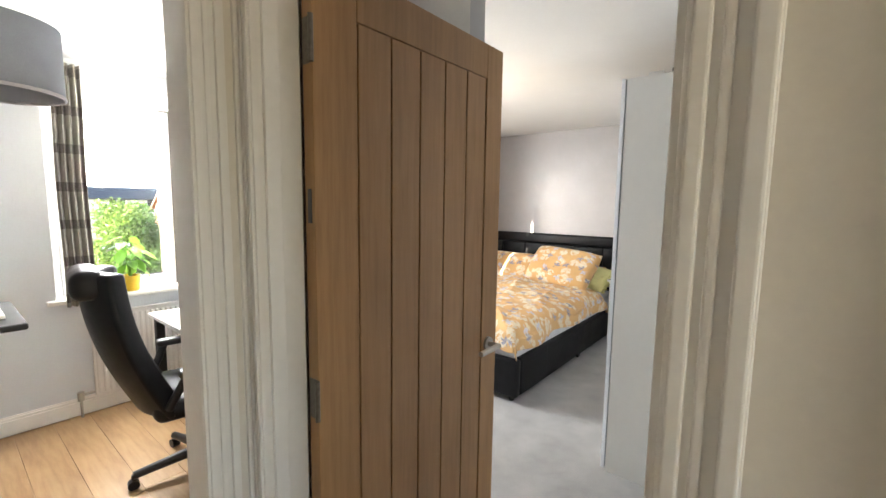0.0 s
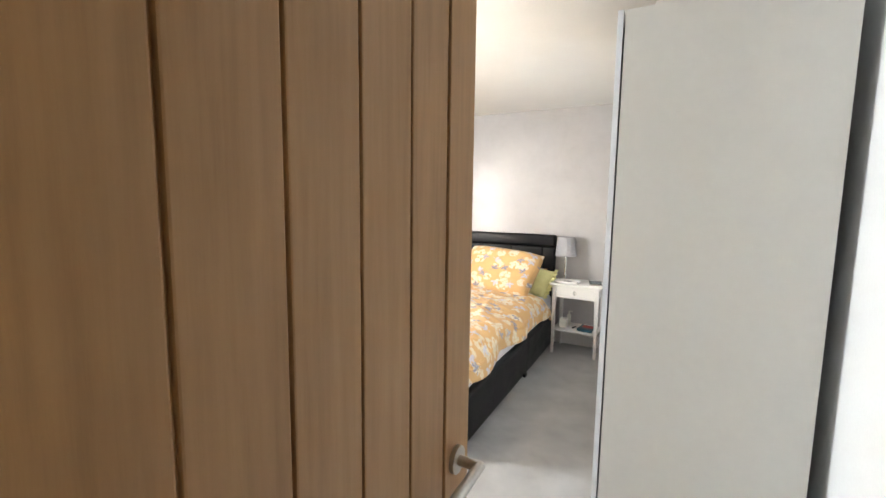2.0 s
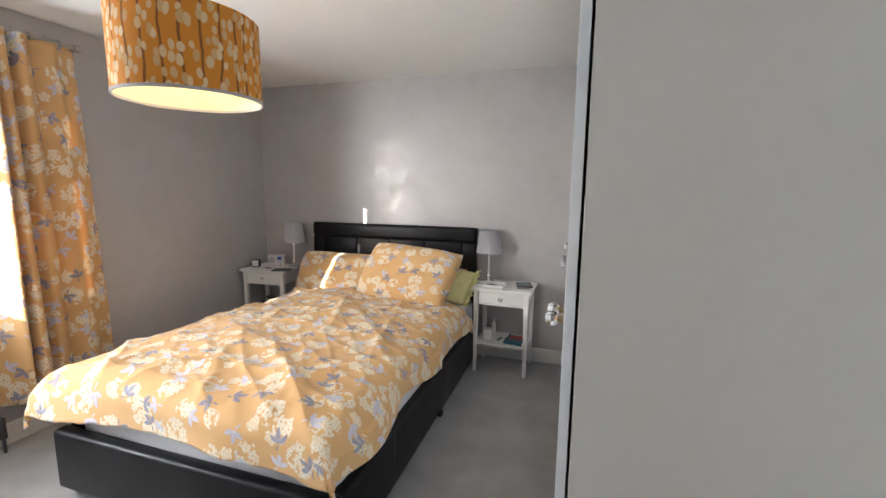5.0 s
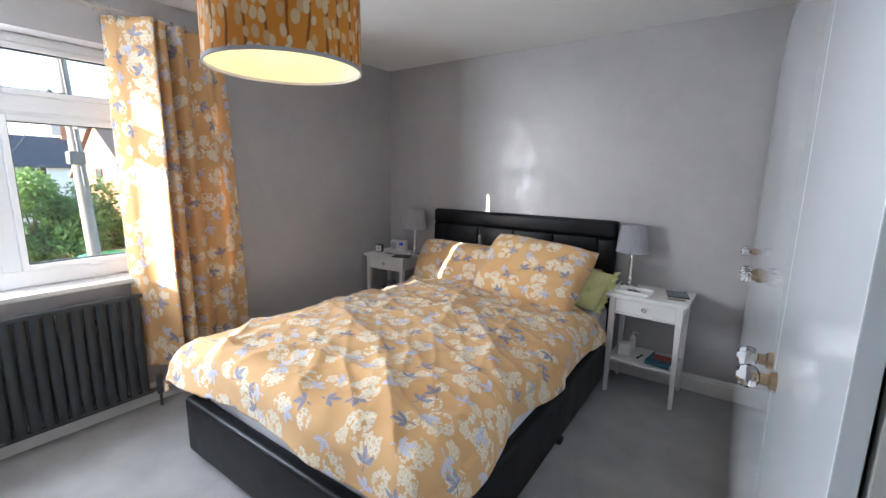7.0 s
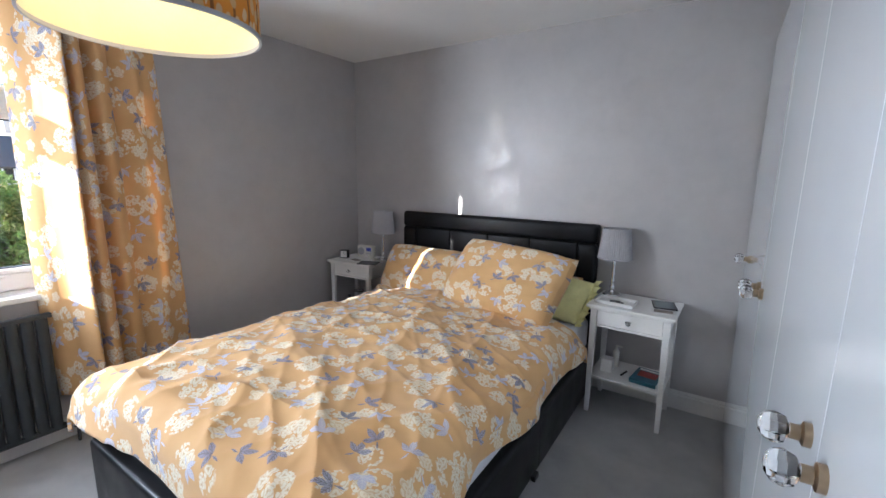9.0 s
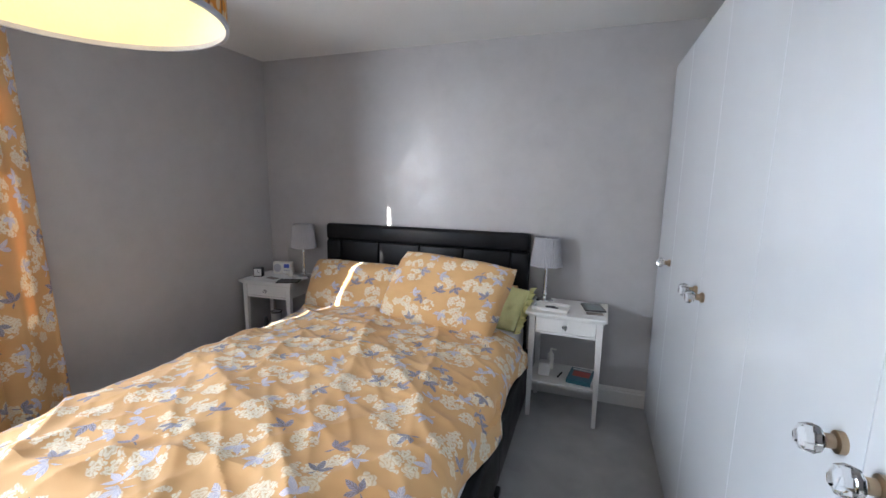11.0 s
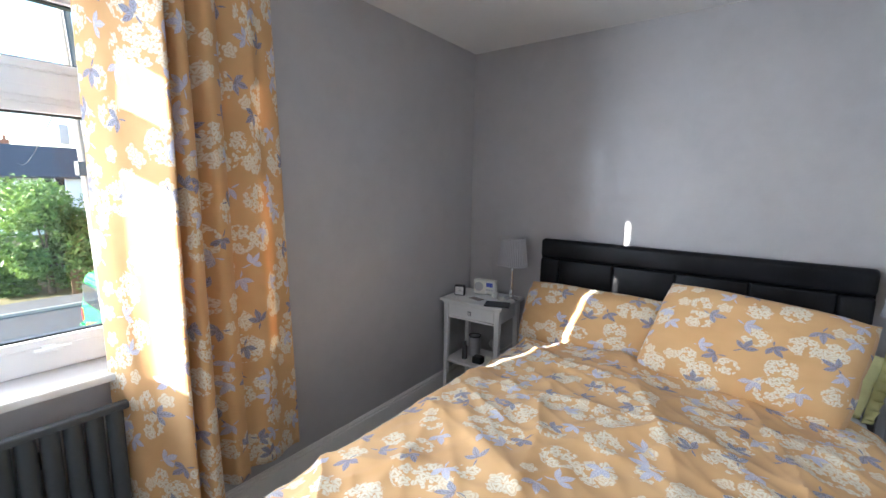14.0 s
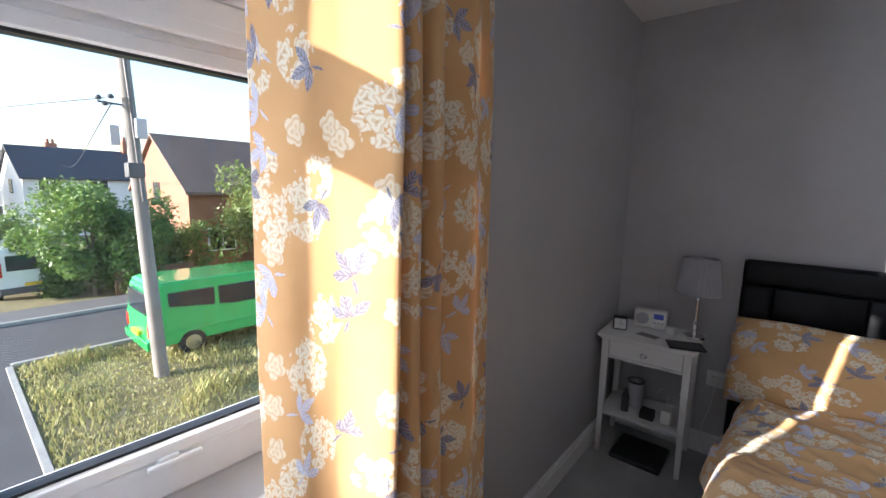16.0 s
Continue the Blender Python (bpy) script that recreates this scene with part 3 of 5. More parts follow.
# ---- windows ----
def window(name, win, bars, transom, label):
    """A white plastic window unit with its frame, bars, panes, seals and inner board."""
    y0, y1, z0, z1 = win
    xa, xb, f = -3.96, -3.89, 0.06
    w = thing(name, (xb, (y0 + y1) / 2, z0), label, "window", "", "structure")
    part("window_frame", box(xa, y0, z0, xb, y0 + f, z1, 0.006), UPVC, w)
    part("window_frame", box(xa, y1 - f, z0, xb, y1, z1, 0.006), UPVC, w)
    part("window_frame", box(xa, y0 + f, z0, xb, y1 - f, z0 + f + 0.03, 0.006), UPVC, w)
    part("window_frame", box(xa, y0 + f, z1 - 0.05, xb, y1 - f, z1, 0.006), UPVC, w)
    edges = [y0 + f, *[e for b in bars for e in (b - 0.04, b + 0.04)], y1 - f]
    for b in bars:
        part("mullion", box(xa, b - 0.04, z0 + f + 0.03, xb, b + 0.04, z1 - 0.05, 0.006), UPVC, w)
    zs = [z0 + f + 0.03, *((transom - 0.05, transom + 0.055) if transom else ()), z1 - 0.05]
    for i in range(0, len(edges), 2):
        a, b = edges[i], edges[i + 1]
        if transom:
            part("transom", join(box(xa, a, transom - 0.05, xb, b, transom + 0.055, 0.006), box(xb - 0.002, a, transom - 0.03, xb + 0.012, b, transom + 0.005, 0.004)), UPVC, w)
        for k in range(0, len(zs), 2):
            c, d = zs[k], zs[k + 1]
            e = 0.028
            sash = join(box(xa + 0.012, a, c, xb + 0.008, a + e, d, 0.004), box(xa + 0.012, b - e, c, xb + 0.008, b, d, 0.004),
                        box(xa + 0.012, a + e, c, xb + 0.008, b - e, c + e, 0.004), box(xa + 0.012, a + e, d - e, xb + 0.008, b - e, d, 0.004))
            sh = part("sash", sash, UPVC, w)
            r = 0.006
            part("seal", join(box(-3.93, a + e, c + e, -3.90, a + e + r, d - e), box(-3.93, b - e - r, c + e, -3.90, b - e, d - e),
                              box(-3.93, a + e, c + e, -3.90, b - e, c + e + r), box(-3.93, a + e, d - e - r, -3.90, b - e, d - e)), BLACK, sh, "thin black rubber glazing seal")
            g = part("pane", box(-3.925, a + e, c + e, -3.919, b - e, d - e), PANE, sh, "clear glass pane")
            g.visible_shadow = False
    return w


w1 = window("window_1", WIN, [2.30], 1.775, "white plastic casement window with top-hung fanlights")
part("handle", join(box(-3.895, 2.62, 0.9, -3.872, 2.66, 0.925, 0.006), box(-3.88, 2.60, 0.905, -3.868, 2.70, 0.918, 0.004)), UPVC, w1, "white window handle")
window("window_2", OWIN, [], None, "white plastic office window")
structure("window_sill", box(-3.89, WIN[0] - 0.03, 0.80, -3.70, WIN[1] + 0.03, 0.83, 0.008), WHITE, "white painted window board", True)
structure("window_sill_office", box(-3.89, OWIN[0] - 0.05, 0.80, -3.69, 1.298, 0.83, 0.008), WHITE, "white painted window board", True)


# ---- the oak door ----
def oak_door():
    """A ledged cottage door, built shut along +y from its hinge, then swung."""
    d = thing("door_1", (0, 0, 0), "open oak cottage door with vertical grooves and steel lever handle", "door", "", "structure")
    t, w, zt = 0.04, 0.802, 2.06
    grooves = (0.13, 0.245, 0.36, 0.474, 0.588, 0.70)
    part("stile", box(-t, 0, 0.01, 0, grooves[0] - 0.003, zt, 0.003), OAK, d)
    part("stile", box(-t, grooves[-1] + 0.003, 0.01, 0, w, zt, 0.003), OAK, d)
    part("rail", box(-t, grooves[0] - 0.003, zt - 0.115, 0, grooves[-1] + 0.003, zt, 0.003), OAK, d)
    part("rail", box(-t, grooves[0] - 0.003, 0.01, 0, grooves[-1] + 0.003, 0.2, 0.003), OAK, d)
    part("core_panel", box(-t + 0.008, grooves[0] - 0.003, 0.2, -0.009, grooves[-1] + 0.003, zt - 0.115), OAK, d)
    for a, b in zip(grooves, grooves[1:]):
        part("plank", box(-t + 0.002, a + 0.0022, 0.2, -0.002, b - 0.0022, zt - 0.115, 0.003), OAK, d)
    for z in (0.25, 1.03, 1.87):
        part("hinge", join(rod((0.004, -0.006, z - 0.05), (0.004, -0.006, z + 0.05), 0.006), box(-0.034, -0.0025, z - 0.05, 0.002, 0.0005, z + 0.05), box(0.004, -0.012, z - 0.05, 0.006, -0.004, z + 0.05)), HINGE, d, "dull dark steel butt hinge")
    part("edge_plate", box(-0.026, -0.0022, 1.46, -0.012, 0.0005, 1.54), DARKGREY, d, "small dark metal plate")
    for s in (1, -1):
        x = 0 if s == 1 else -t
        h = part("handle", join(rod((x, w - 0.06, 0.985), (x + s * 0.009, w - 0.06, 0.985), 0.026, seg=24), rod((x, w - 0.06, 0.985), (x + s * 0.055, w - 0.06, 0.985), 0.010)), STEEL, d, "brushed steel handle rose")
        part("lever", rod((x + s * 0.05, w - 0.055, 0.985), (x + s * 0.05, w - 0.175, 0.983), 0.010), STEEL, h, "brushed steel lever")
    d.matrix_basis = pose(-0.845, 0.567, 0)
    return d


oak_door()


# ---- the wardrobe run ----
def wardrobe():
    x0, xb, top = -0.72, -0.05, 2.165
    bounds = (2.34, 2.905, 3.43, 3.96, 4.58, 5.04)
    for i, (a, b) in enumerate(((0, 2), (2, 4), (4, 5))):
        ya, yb = bounds[a] + 0.0015, bounds[b] - 0.0015
        w = thing("wardrobe", (x0, ya, 0), "tall white gloss wardrobe with cut-glass knobs" + (", pale matt end panel" if i == 0 else ""), "wardrobe", "wardrobe run")
        part("end_panel", box(x0 + 0.026, ya, 0, xb, ya + 0.018, top - 0.002, 0.0015), PANEL, w, "pale matt laminate panel")
        part("end_panel", box(x0 + 0.026, yb - 0.018, 0, xb, yb, top - 0.002, 0.0015), PANEL, w)
        part("top_panel", box(x0 + 0.026, ya + 0.018, top - 0.02, xb, yb - 0.018, top - 0.002), PANEL, w)
        part("back_panel", box(xb - 0.01, ya + 0.018, 0.0, xb, yb - 0.018, top - 0.02), PANEL, w)
        part("plinth", box(x0 + 0.05, ya + 0.018, 0, x0 + 0.066, yb - 0.018, 0.05), PANEL, w)
        for k in range(a, b):
            p, q = bounds[k] + 0.0015, bounds[k + 1] - 0.0015
            dr = part("door", box(x0, p - 0.0005, 0.02, x0 + 0.02, q + 0.0005, top, 0.001), GLOSS, w, "white high-gloss door")
            ky = q - 0.055 if k in (0, 2) else p + 0.055
            bm = lathe([(0.019, 0), (0.019, 0.010), (0.012, 0.013), (0.012, 0.026)], 20)
            bmesh.ops.transform(bm, matrix=pose(x0, ky, 1.072, 0, -90, 0), verts=bm.verts)
            part("knob_collar", bm, BRONZE, dr, "bronze knob collar")
            bm = lathe([(0.010, 0.026), (0.021, 0.032), (0.026, 0.044), (0.022, 0.057), (0.011, 0.065)], 8)
            bmesh.ops.transform(bm, matrix=pose(x0, ky, 1.072, 0, -90, 0), verts=bm.verts)
            part("glass_knob", bm, CRYSTAL, dr, "faceted clear glass knob", smooth=False)


wardrobe()
solid("storage_case", box(-0.5, 2.4, 2.166, -0.12, 2.87, 2.2, 0.006), DARKGREY, "flat dark storage case on top of the wardrobe", "case")
solid("storage_box", box(-0.6, 2.37, 2.166, -0.53, 3.1, 2.185, 0.003), PANEL, "flat white board lying on the wardrobe", "board")


# ---- bed ----
BX0, BX1, BY0, BY1 = -2.985, -1.47, 2.69, 4.97


def bed():
    b = thing("bed", ((BX0 + BX1) / 2, 3.8, 0), "black leather ottoman bed frame with padded headboard", "bed")
    part("side_rail", box(BX0, BY0 + 0.07, 0.05, BX0 + 0.07, BY1, 0.345, 0.022, 4), LEATHER, b)
    part("side_rail", box(BX1 - 0.07, BY0 + 0.07, 0.05, BX1, BY1, 0.345, 0.022, 4), LEATHER, b)
    part("foot_board", box(BX0, BY0, 0.05, BX1, BY0 + 0.07, 0.345, 0.022, 4), LEATHER, b)
    for y in (3.2, 3.95):
        part("rail_seam", box(BX1 - 0.002, y, 0.07, BX1 + 0.0015, y + 0.006, 0.34), BLACK, b)
    part("drawer_pull", box(BX1 - 0.002, 3.85, 0.055, BX1 + 0.022, 3.90, 0.085, 0.005), BLACK, b)
    for x in (BX0 + 0.08, BX1 - 0.08):
        for y in (BY0 + 0.08, BY1 - 0.1):
            part("foot", lathe([(0.022, 0), (0.028, 0.055)], 16, (x, y, 0)), BLACK, b)
    hx0, hx1, yf, yb, zt = -3.135, -1.515, 4.985, 5.064, 1.145
    hb = part("headboard", box(hx0, yf + 0.03, 0.0, hx1, yb, zt - 0.005, 0.012, 3), LEATHER, b, "padded black leather headboard")
    part("top_pad", box(hx0, yf, zt - 0.13, hx1, yf + 0.06, zt, 0.028, 5), LEATHER, hb)
    part("side_pad", box(hx0, yf, 0.1, hx0 + 0.13, yf + 0.06, zt - 0.13, 0.024, 4), LEATHER, hb)
    part("side_pad", box(hx1 - 0.13, yf, 0.1, hx1, yf + 0.06, zt - 0.13, 0.024, 4), LEATHER, hb)
    n, wd = 4, (hx1 - hx0 - 0.26) / 4
    for i in range(n):
        for z0, z1 in ((0.2, 0.52), (0.52, 0.80), (0.80, 1.015)):
            part("cushion_panel", box(hx0 + 0.13 + i * wd, yf + 0.012, z0, hx0 + 0.13 + (i + 1) * wd, yf + 0.05, z1, 0.014, 4), LEATHER, hb)
    return b


bed()
solid("mattress", box(BX0 + 0.075, BY0 + 0.075, 0.25, BX1 - 0.05, BY1 + 0.005, 0.535, 0.05, 4), SHEET, "white sheeted mattress on the black bed", "mattress")


def duvet():
    x0, x1, y0, y1 = BX0 + 0.015, BX1 - 0.125, BY0 + 0.12, 4.62
    over_l, over_r, over_f, roll = 0.29, 0.26, 0.275, 0.12

    def bend(a, lo, hi, over_lo, over_hi):
        """From the flat cloth's coordinate to the place across and the drop at a rounded edge."""
        d, s = (a - hi, 1) if a > hi else (lo - a, -1) if a < lo else (0, 0)
        if d <= 0:
            return a, 0.0
        q = roll * math.pi / 2
        if d < q:
            return (hi if s > 0 else lo) + s * roll * math.sin(d / roll), roll * (1 - math.cos(d / roll))
        return (hi if s > 0 else lo) + s * (roll + (d - q) * 0.12), roll + (d - q)

    W, L = (x1 - x0) + over_l + over_r, (y1 - y0) + over_f + 0.04

    def place(u, v):
        a, c = x0 - over_l + u * W, y0 - over_f + v * L
        n1 = noise.noise((a * 2.2, c * 2.2, 0.3))
        c2 = c + 0.05 * n1
        x, dx = bend(a + 0.02 * noise.noise((c * 4, 1.7, a)), x0, x1, over_l, over_r)
        y, dy = bend(c, y0, 9, over_f, 0)
        drop = (dx ** 3 + dy ** 3) ** (1 / 3)
        t = (a - x0) / (x1 - x0)
        puff = 0.05 * max(0, 1 - (2 * t - 1) ** 2) + 0.03 * max(0, min(1, (4.3 - c)))
        flat = max(0.0, 1 - drop / 0.1)
        crease = 0.0
        for k, (ang, sc, amp) in enumerate(((0.9, 5.5, 0.030), (2.2, 4.3, 0.024), (0.35, 8.0, 0.017), (1.5, 11.0, 0.011), (1.1, 17.0, 0.009), (2.6, 14.0, 0.010), (0.7, 23.0, 0.006))):
            s = (a * math.cos(ang) + c2 * math.sin(ang)) * sc + 1.6 * noise.noise((a * 1.3, c * 1.3, k * 7.1))
            crease += amp * 1.05 * (1 - abs(math.sin(s))) ** 3.0 * (0.35 + 0.9 * max(0, noise.noise((a * 1.7 + k, c * 1.7, 4.2)) + 0.3))
        z = 0.575 + puff + 0.022 * n1 * flat + crease * (0.5 + 0.5 * flat) + 0.006 * noise.noise((a * 12, c * 12, 2)) - drop
        wave = 0.018 * math.sin(9 * c + 4 * n1) * min(1, dx / 0.2) * (1 if a > x1 else -1)
        x += wave + (0.02 * math.sin(7 * c) if dx > 0.1 else 0)
        y -= 0.015 * math.sin(8 * a + 3 * n1) * min(1, dy / 0.2)
        if v > 0.965:                         # turned-in head end
            z -= (v - 0.965) / 0.035 * 0.05
        return (x, y, max(z, 0.2))

    ob = solid("duvet", sheet(place, 210, 250, (W, L)), FLORAL, "rumpled ochre floral duvet spread over the bed", "duvet")
    md = ob.modifiers.new("thick", "SOLIDIFY")
    md.thickness, md.offset = 0.02, -1


duvet()


def pillow(name, centre, right, up, thick, mat, label, seed, scale=(0.75, 0.5)):
    """A stuffed cushion with pinched corners; right and up are its half extents."""
    c, r, u = Vector(centre), Vector(right), Vector(up)
    n = r.cross(u).normalized()

    def side(sign):
        def place(a, b):
            s, t = 2 * a - 1, 2 * b - 1
            e = max(0.0, (1 - s ** 4) * (1 - t ** 4)) ** 0.5
            pinch = 1 - 0.09 * (1 - abs(s * t)) * (abs(s) ** 6 + abs(t) ** 6) * 0.8
            wr = 0.012 * noise.noise((s * 3 + seed, t * 3, sign)) * e + 0.006 * noise.noise((s * 8, t * 8 + seed, sign)) * e
            pinch -= 0.07 * (s * t) ** 2
            return c + r * s * pinch + u * t * pinch + n * (sign * (thick * e) + wr + 0.015 * noise.noise((s + seed, t, 0)))
        return place

    bm = join(sheet(side(1), 36, 28, scale), sheet(side(-1), 36, 28, scale))
    bmesh.ops.remove_doubles(bm, verts=bm.verts, dist=0.0008)
    return solid(name, bm, mat, label, "pillow", "pillows on the bed")


pillow("pillow", (-2.72, 4.79, 0.69), (0.44, 0, 0), (0.0, 0.11, 0.19), 0.12, FLORAL, "ochre floral pillow propped against the headboard", 1.3)
pillow("pillow", (-1.93, 4.86, 0.67), (0.39, 0, 0), (0.0, 0.05, 0.14), 0.07, FLORAL, "ochre floral pillow behind the square cushion", 5.1)
pillow("pillow", (-1.97, 4.58, 0.79), (0.405, -0.02, -0.03), (0.055, 0.13, 0.212), 0.125, FLORAL, "large ochre floral pillow leaning in front", 8.7, (0.78, 0.6))
lemon = pillow("pillow", (-1.73, 4.80, 0.68), (0.23, 0.0, -0.02), (0.04, 0.08, 0.13), 0.06, LEMON, "lemon yellow frilled pillow behind the floral one", 3.3)
lemon["at_place"] = [0.0, 0.0, 0.0]


def frill(u, v):
    """A gathered border round the end of the pillow."""
    t = 2 * u - 1
    wave = 0.014 * v * math.sin(u * 46)
    return (-1.515 + 0.045 * v * (1 - 0.25 * t * t) + 0.035 * t + 0.5 * wave, 4.80 + 0.085 * t + wave, 0.665 + 0.135 * t + 0.004 * math.sin(u * 46 + 1) * v)


part("frill", sheet(frill, 90, 4), LEMON, lemon, "gathered lemon yellow frill").modifiers.new("thick", "SOLIDIFY").thickness = 0.003


# ---- curtains, pole and radiator ----
def curtain():
    z0, z1 = 0.26, 2.27
    # across the cloth: share of its width, place along the wall, place off the wall
    folds = ((0.0, 2.765, -3.725), (0.09, 2.805, -3.675), (0.20, 2.865, -3.605), (0.28, 2.925, -3.518), (0.32, 2.945, -3.54), (0.35, 2.952, -3.64), (0.41, 2.975, -3.545), (0.46, 3.015, -3.56),
             (0.50, 3.028, -3.655), (0.56, 3.075, -3.555), (0.62, 3.125, -3.58), (0.655, 3.14, -3.63), (0.74, 3.22, -3.60), (0.84, 3.285, -3.605), (0.95, 3.362, -3.625), (1.0, 3.37, -3.742))

    def across(u):
        k = max(i for i in range(len(folds) - 1) if folds[i][0] <= u)
        p0, p1, p2, p3 = folds[max(0, k - 1)], folds[k], folds[k + 1], folds[min(len(folds) - 1, k + 2)]
        t = (u - p1[0]) / (p2[0] - p1[0])
        return [0.5 * (2 * p1[i] + (p2[i] - p0[i]) * t + (2 * p0[i] - 5 * p1[i] + 4 * p2[i] - p3[i]) * t * t + (3 * p1[i] - p0[i] - 3 * p2[i] + p3[i]) * t ** 3) for i in (1, 2)]

    def place(u, v):
        low = 1 - v
        y, x = across(min(0.9999, u + 0.012 * math.sin(3.2 * v + 7 * u) * math.sin(math.pi * u)))
        y += low * 0.1 * max(0, u - 0.25) - 0.02 * low * (1 - u) * math.sin(2.5 * v)
        soft = noise.noise((u * 5, v * 2.2, 0.7))
        x += (0.014 * soft + 0.005 * noise.noise((u * 16, v * 5, 2.1))) * min(1, (1 - u) * 12)
        x += 0.02 * low * math.sin(u * 19) * min(1, (1 - u) * 12)
        return (x, y, z0 + (z1 - z0) * v + 0.012 * math.sin(u * 9 + 1) * low)

    ob = solid("curtain", sheet(place, 240, 70, (1.25, z1 - z0)), CURTAIN, "drawn-back ochre floral curtain lit by the sun", "curtain")
    md = ob.modifiers.new("thick", "SOLIDIFY")
    md.thickness = 0.003


curtain()
pole = thing("curtain_pole", (-3.62, 2.4, 2.28), "grey metal curtain pole above the window", "curtain pole")
part("pole", rod((-3.62, 1.45, 2.28), (-3.62, 3.37, 2.28), 0.012), STEEL, pole)
part("finial", rod((-3.62, 3.365, 2.28), (-3.62, 3.40, 2.28), 0.02), STEEL, pole)
for y in (1.55, 3.345):
    part("bracket", join(rod((-3.75, y, 2.28), (-3.61, y, 2.28), 0.007), rod((-3.75, y, 2.28), (-3.742, y, 2.28), 0.025)), STEEL, pole)
for i in range(9):
    y = 2.71 + i * 0.073
    ring = lathe([(0.016, -0.003), (0.021, -0.003), (0.021, 0.003), (0.016, 0.003), (0.016, -0.003)], 16, cap=False)
    bmesh.ops.transform(ring, matrix=pose(-3.62, y, 2.28, 90, 0, 0), verts=ring.verts)
    part("ring", ring, STEEL, pole)


def column_radiator():
    r = thing("radiator", (-3.66, 2.2, 0.1), "anthracite column radiator under the window", "radiator")
    for i in range(18):
        y = 1.79 + i * 0.0545
        col = lathe([(0.5, 0), (0.5, 1)], 20)
        bmesh.ops.transform(col, matrix=Matrix.Translation((-3.655, y + 0.028, 0.12)) @ Matrix.Diagonal((0.036, 0.05, 0.60, 1)), verts=col.verts)
        part("column", col, ANTHRACITE, r)
    part("header", box(-3.672, 1.80, 0.715, -3.638, 2.785, 0.74, 0.006), ANTHRACITE, r)
    part("header", box(-3.672, 1.80, 0.105, -3.638, 2.785, 0.13, 0.006), ANTHRACITE, r)
    part("bracket", box(-3.75, 2.55, 0.6, -3.67, 2.57, 0.62), ANTHRACITE, r)
    part("valve", join(rod((-3.655, 2.785, 0.118), (-3.655, 2.83, 0.118), 0.012), rod((-3.655, 2.825, 0.085), (-3.655, 2.825, 0.2), 0.017), rod((-3.655, 2.825, 0), (-3.655, 2.825, 0.09), 0.008)), DARKGREY, r, "dark valve on a pipe into the carpet")


column_radiator()

# ---- pendant ----
pend = thing("pendant_lamp", (-1.94, 2.64, CEIL), "orange drum pendant shade printed with cream catkins", "pendant lamp")
SR, SZ0, SZ1 = 0.215, 1.755, 2.005


def drum(u, v):
    a = 2 * math.pi * u
    return (-1.94 + SR * math.cos(a), 2.64 + SR * math.sin(a), SZ0 + (SZ1 - SZ0) * v)


part("shade", sheet(drum, 72, 4, (2 * math.pi * SR, SZ1 - SZ0)), SHADE, pend)
part("lining", sheet(lambda u, v: (-1.94 + (SR - 0.003) * math.cos(6.283185 * u), 2.64 + (SR - 0.003) * math.sin(6.283185 * u), SZ0 + 0.001 + (SZ1 - SZ0 - 0.002) * v), 72, 2), CREAM, pend, "cream inner lining")
part("rim", lathe([(SR - 0.004, -0.003), (SR + 0.0015, -0.003), (SR + 0.0015, 0.006), (SR - 0.004, 0.006), (SR - 0.004, -0.003)], 72, (-1.94, 2.64, SZ0), cap=False), GREYCLOTH, pend, "pale rim tape")
part("flex", rod((-1.94, 2.64, 1.99), (-1.94, 2.64, CEIL), 0.003), IVORY, pend)
part("ceiling_rose", lathe([(0.04, -0.03), (0.045, -0.01), (0.045, 0)], 24, (-1.94, 2.64, CEIL)), IVORY, pend)
part("spider", join(rod((-2.15, 2.64, 1.99), (-1.73, 2.64, 1.99), 0.002), rod((-1.94, 2.43, 1.99), (-1.94, 2.85, 1.99), 0.002)), STEEL, pend)


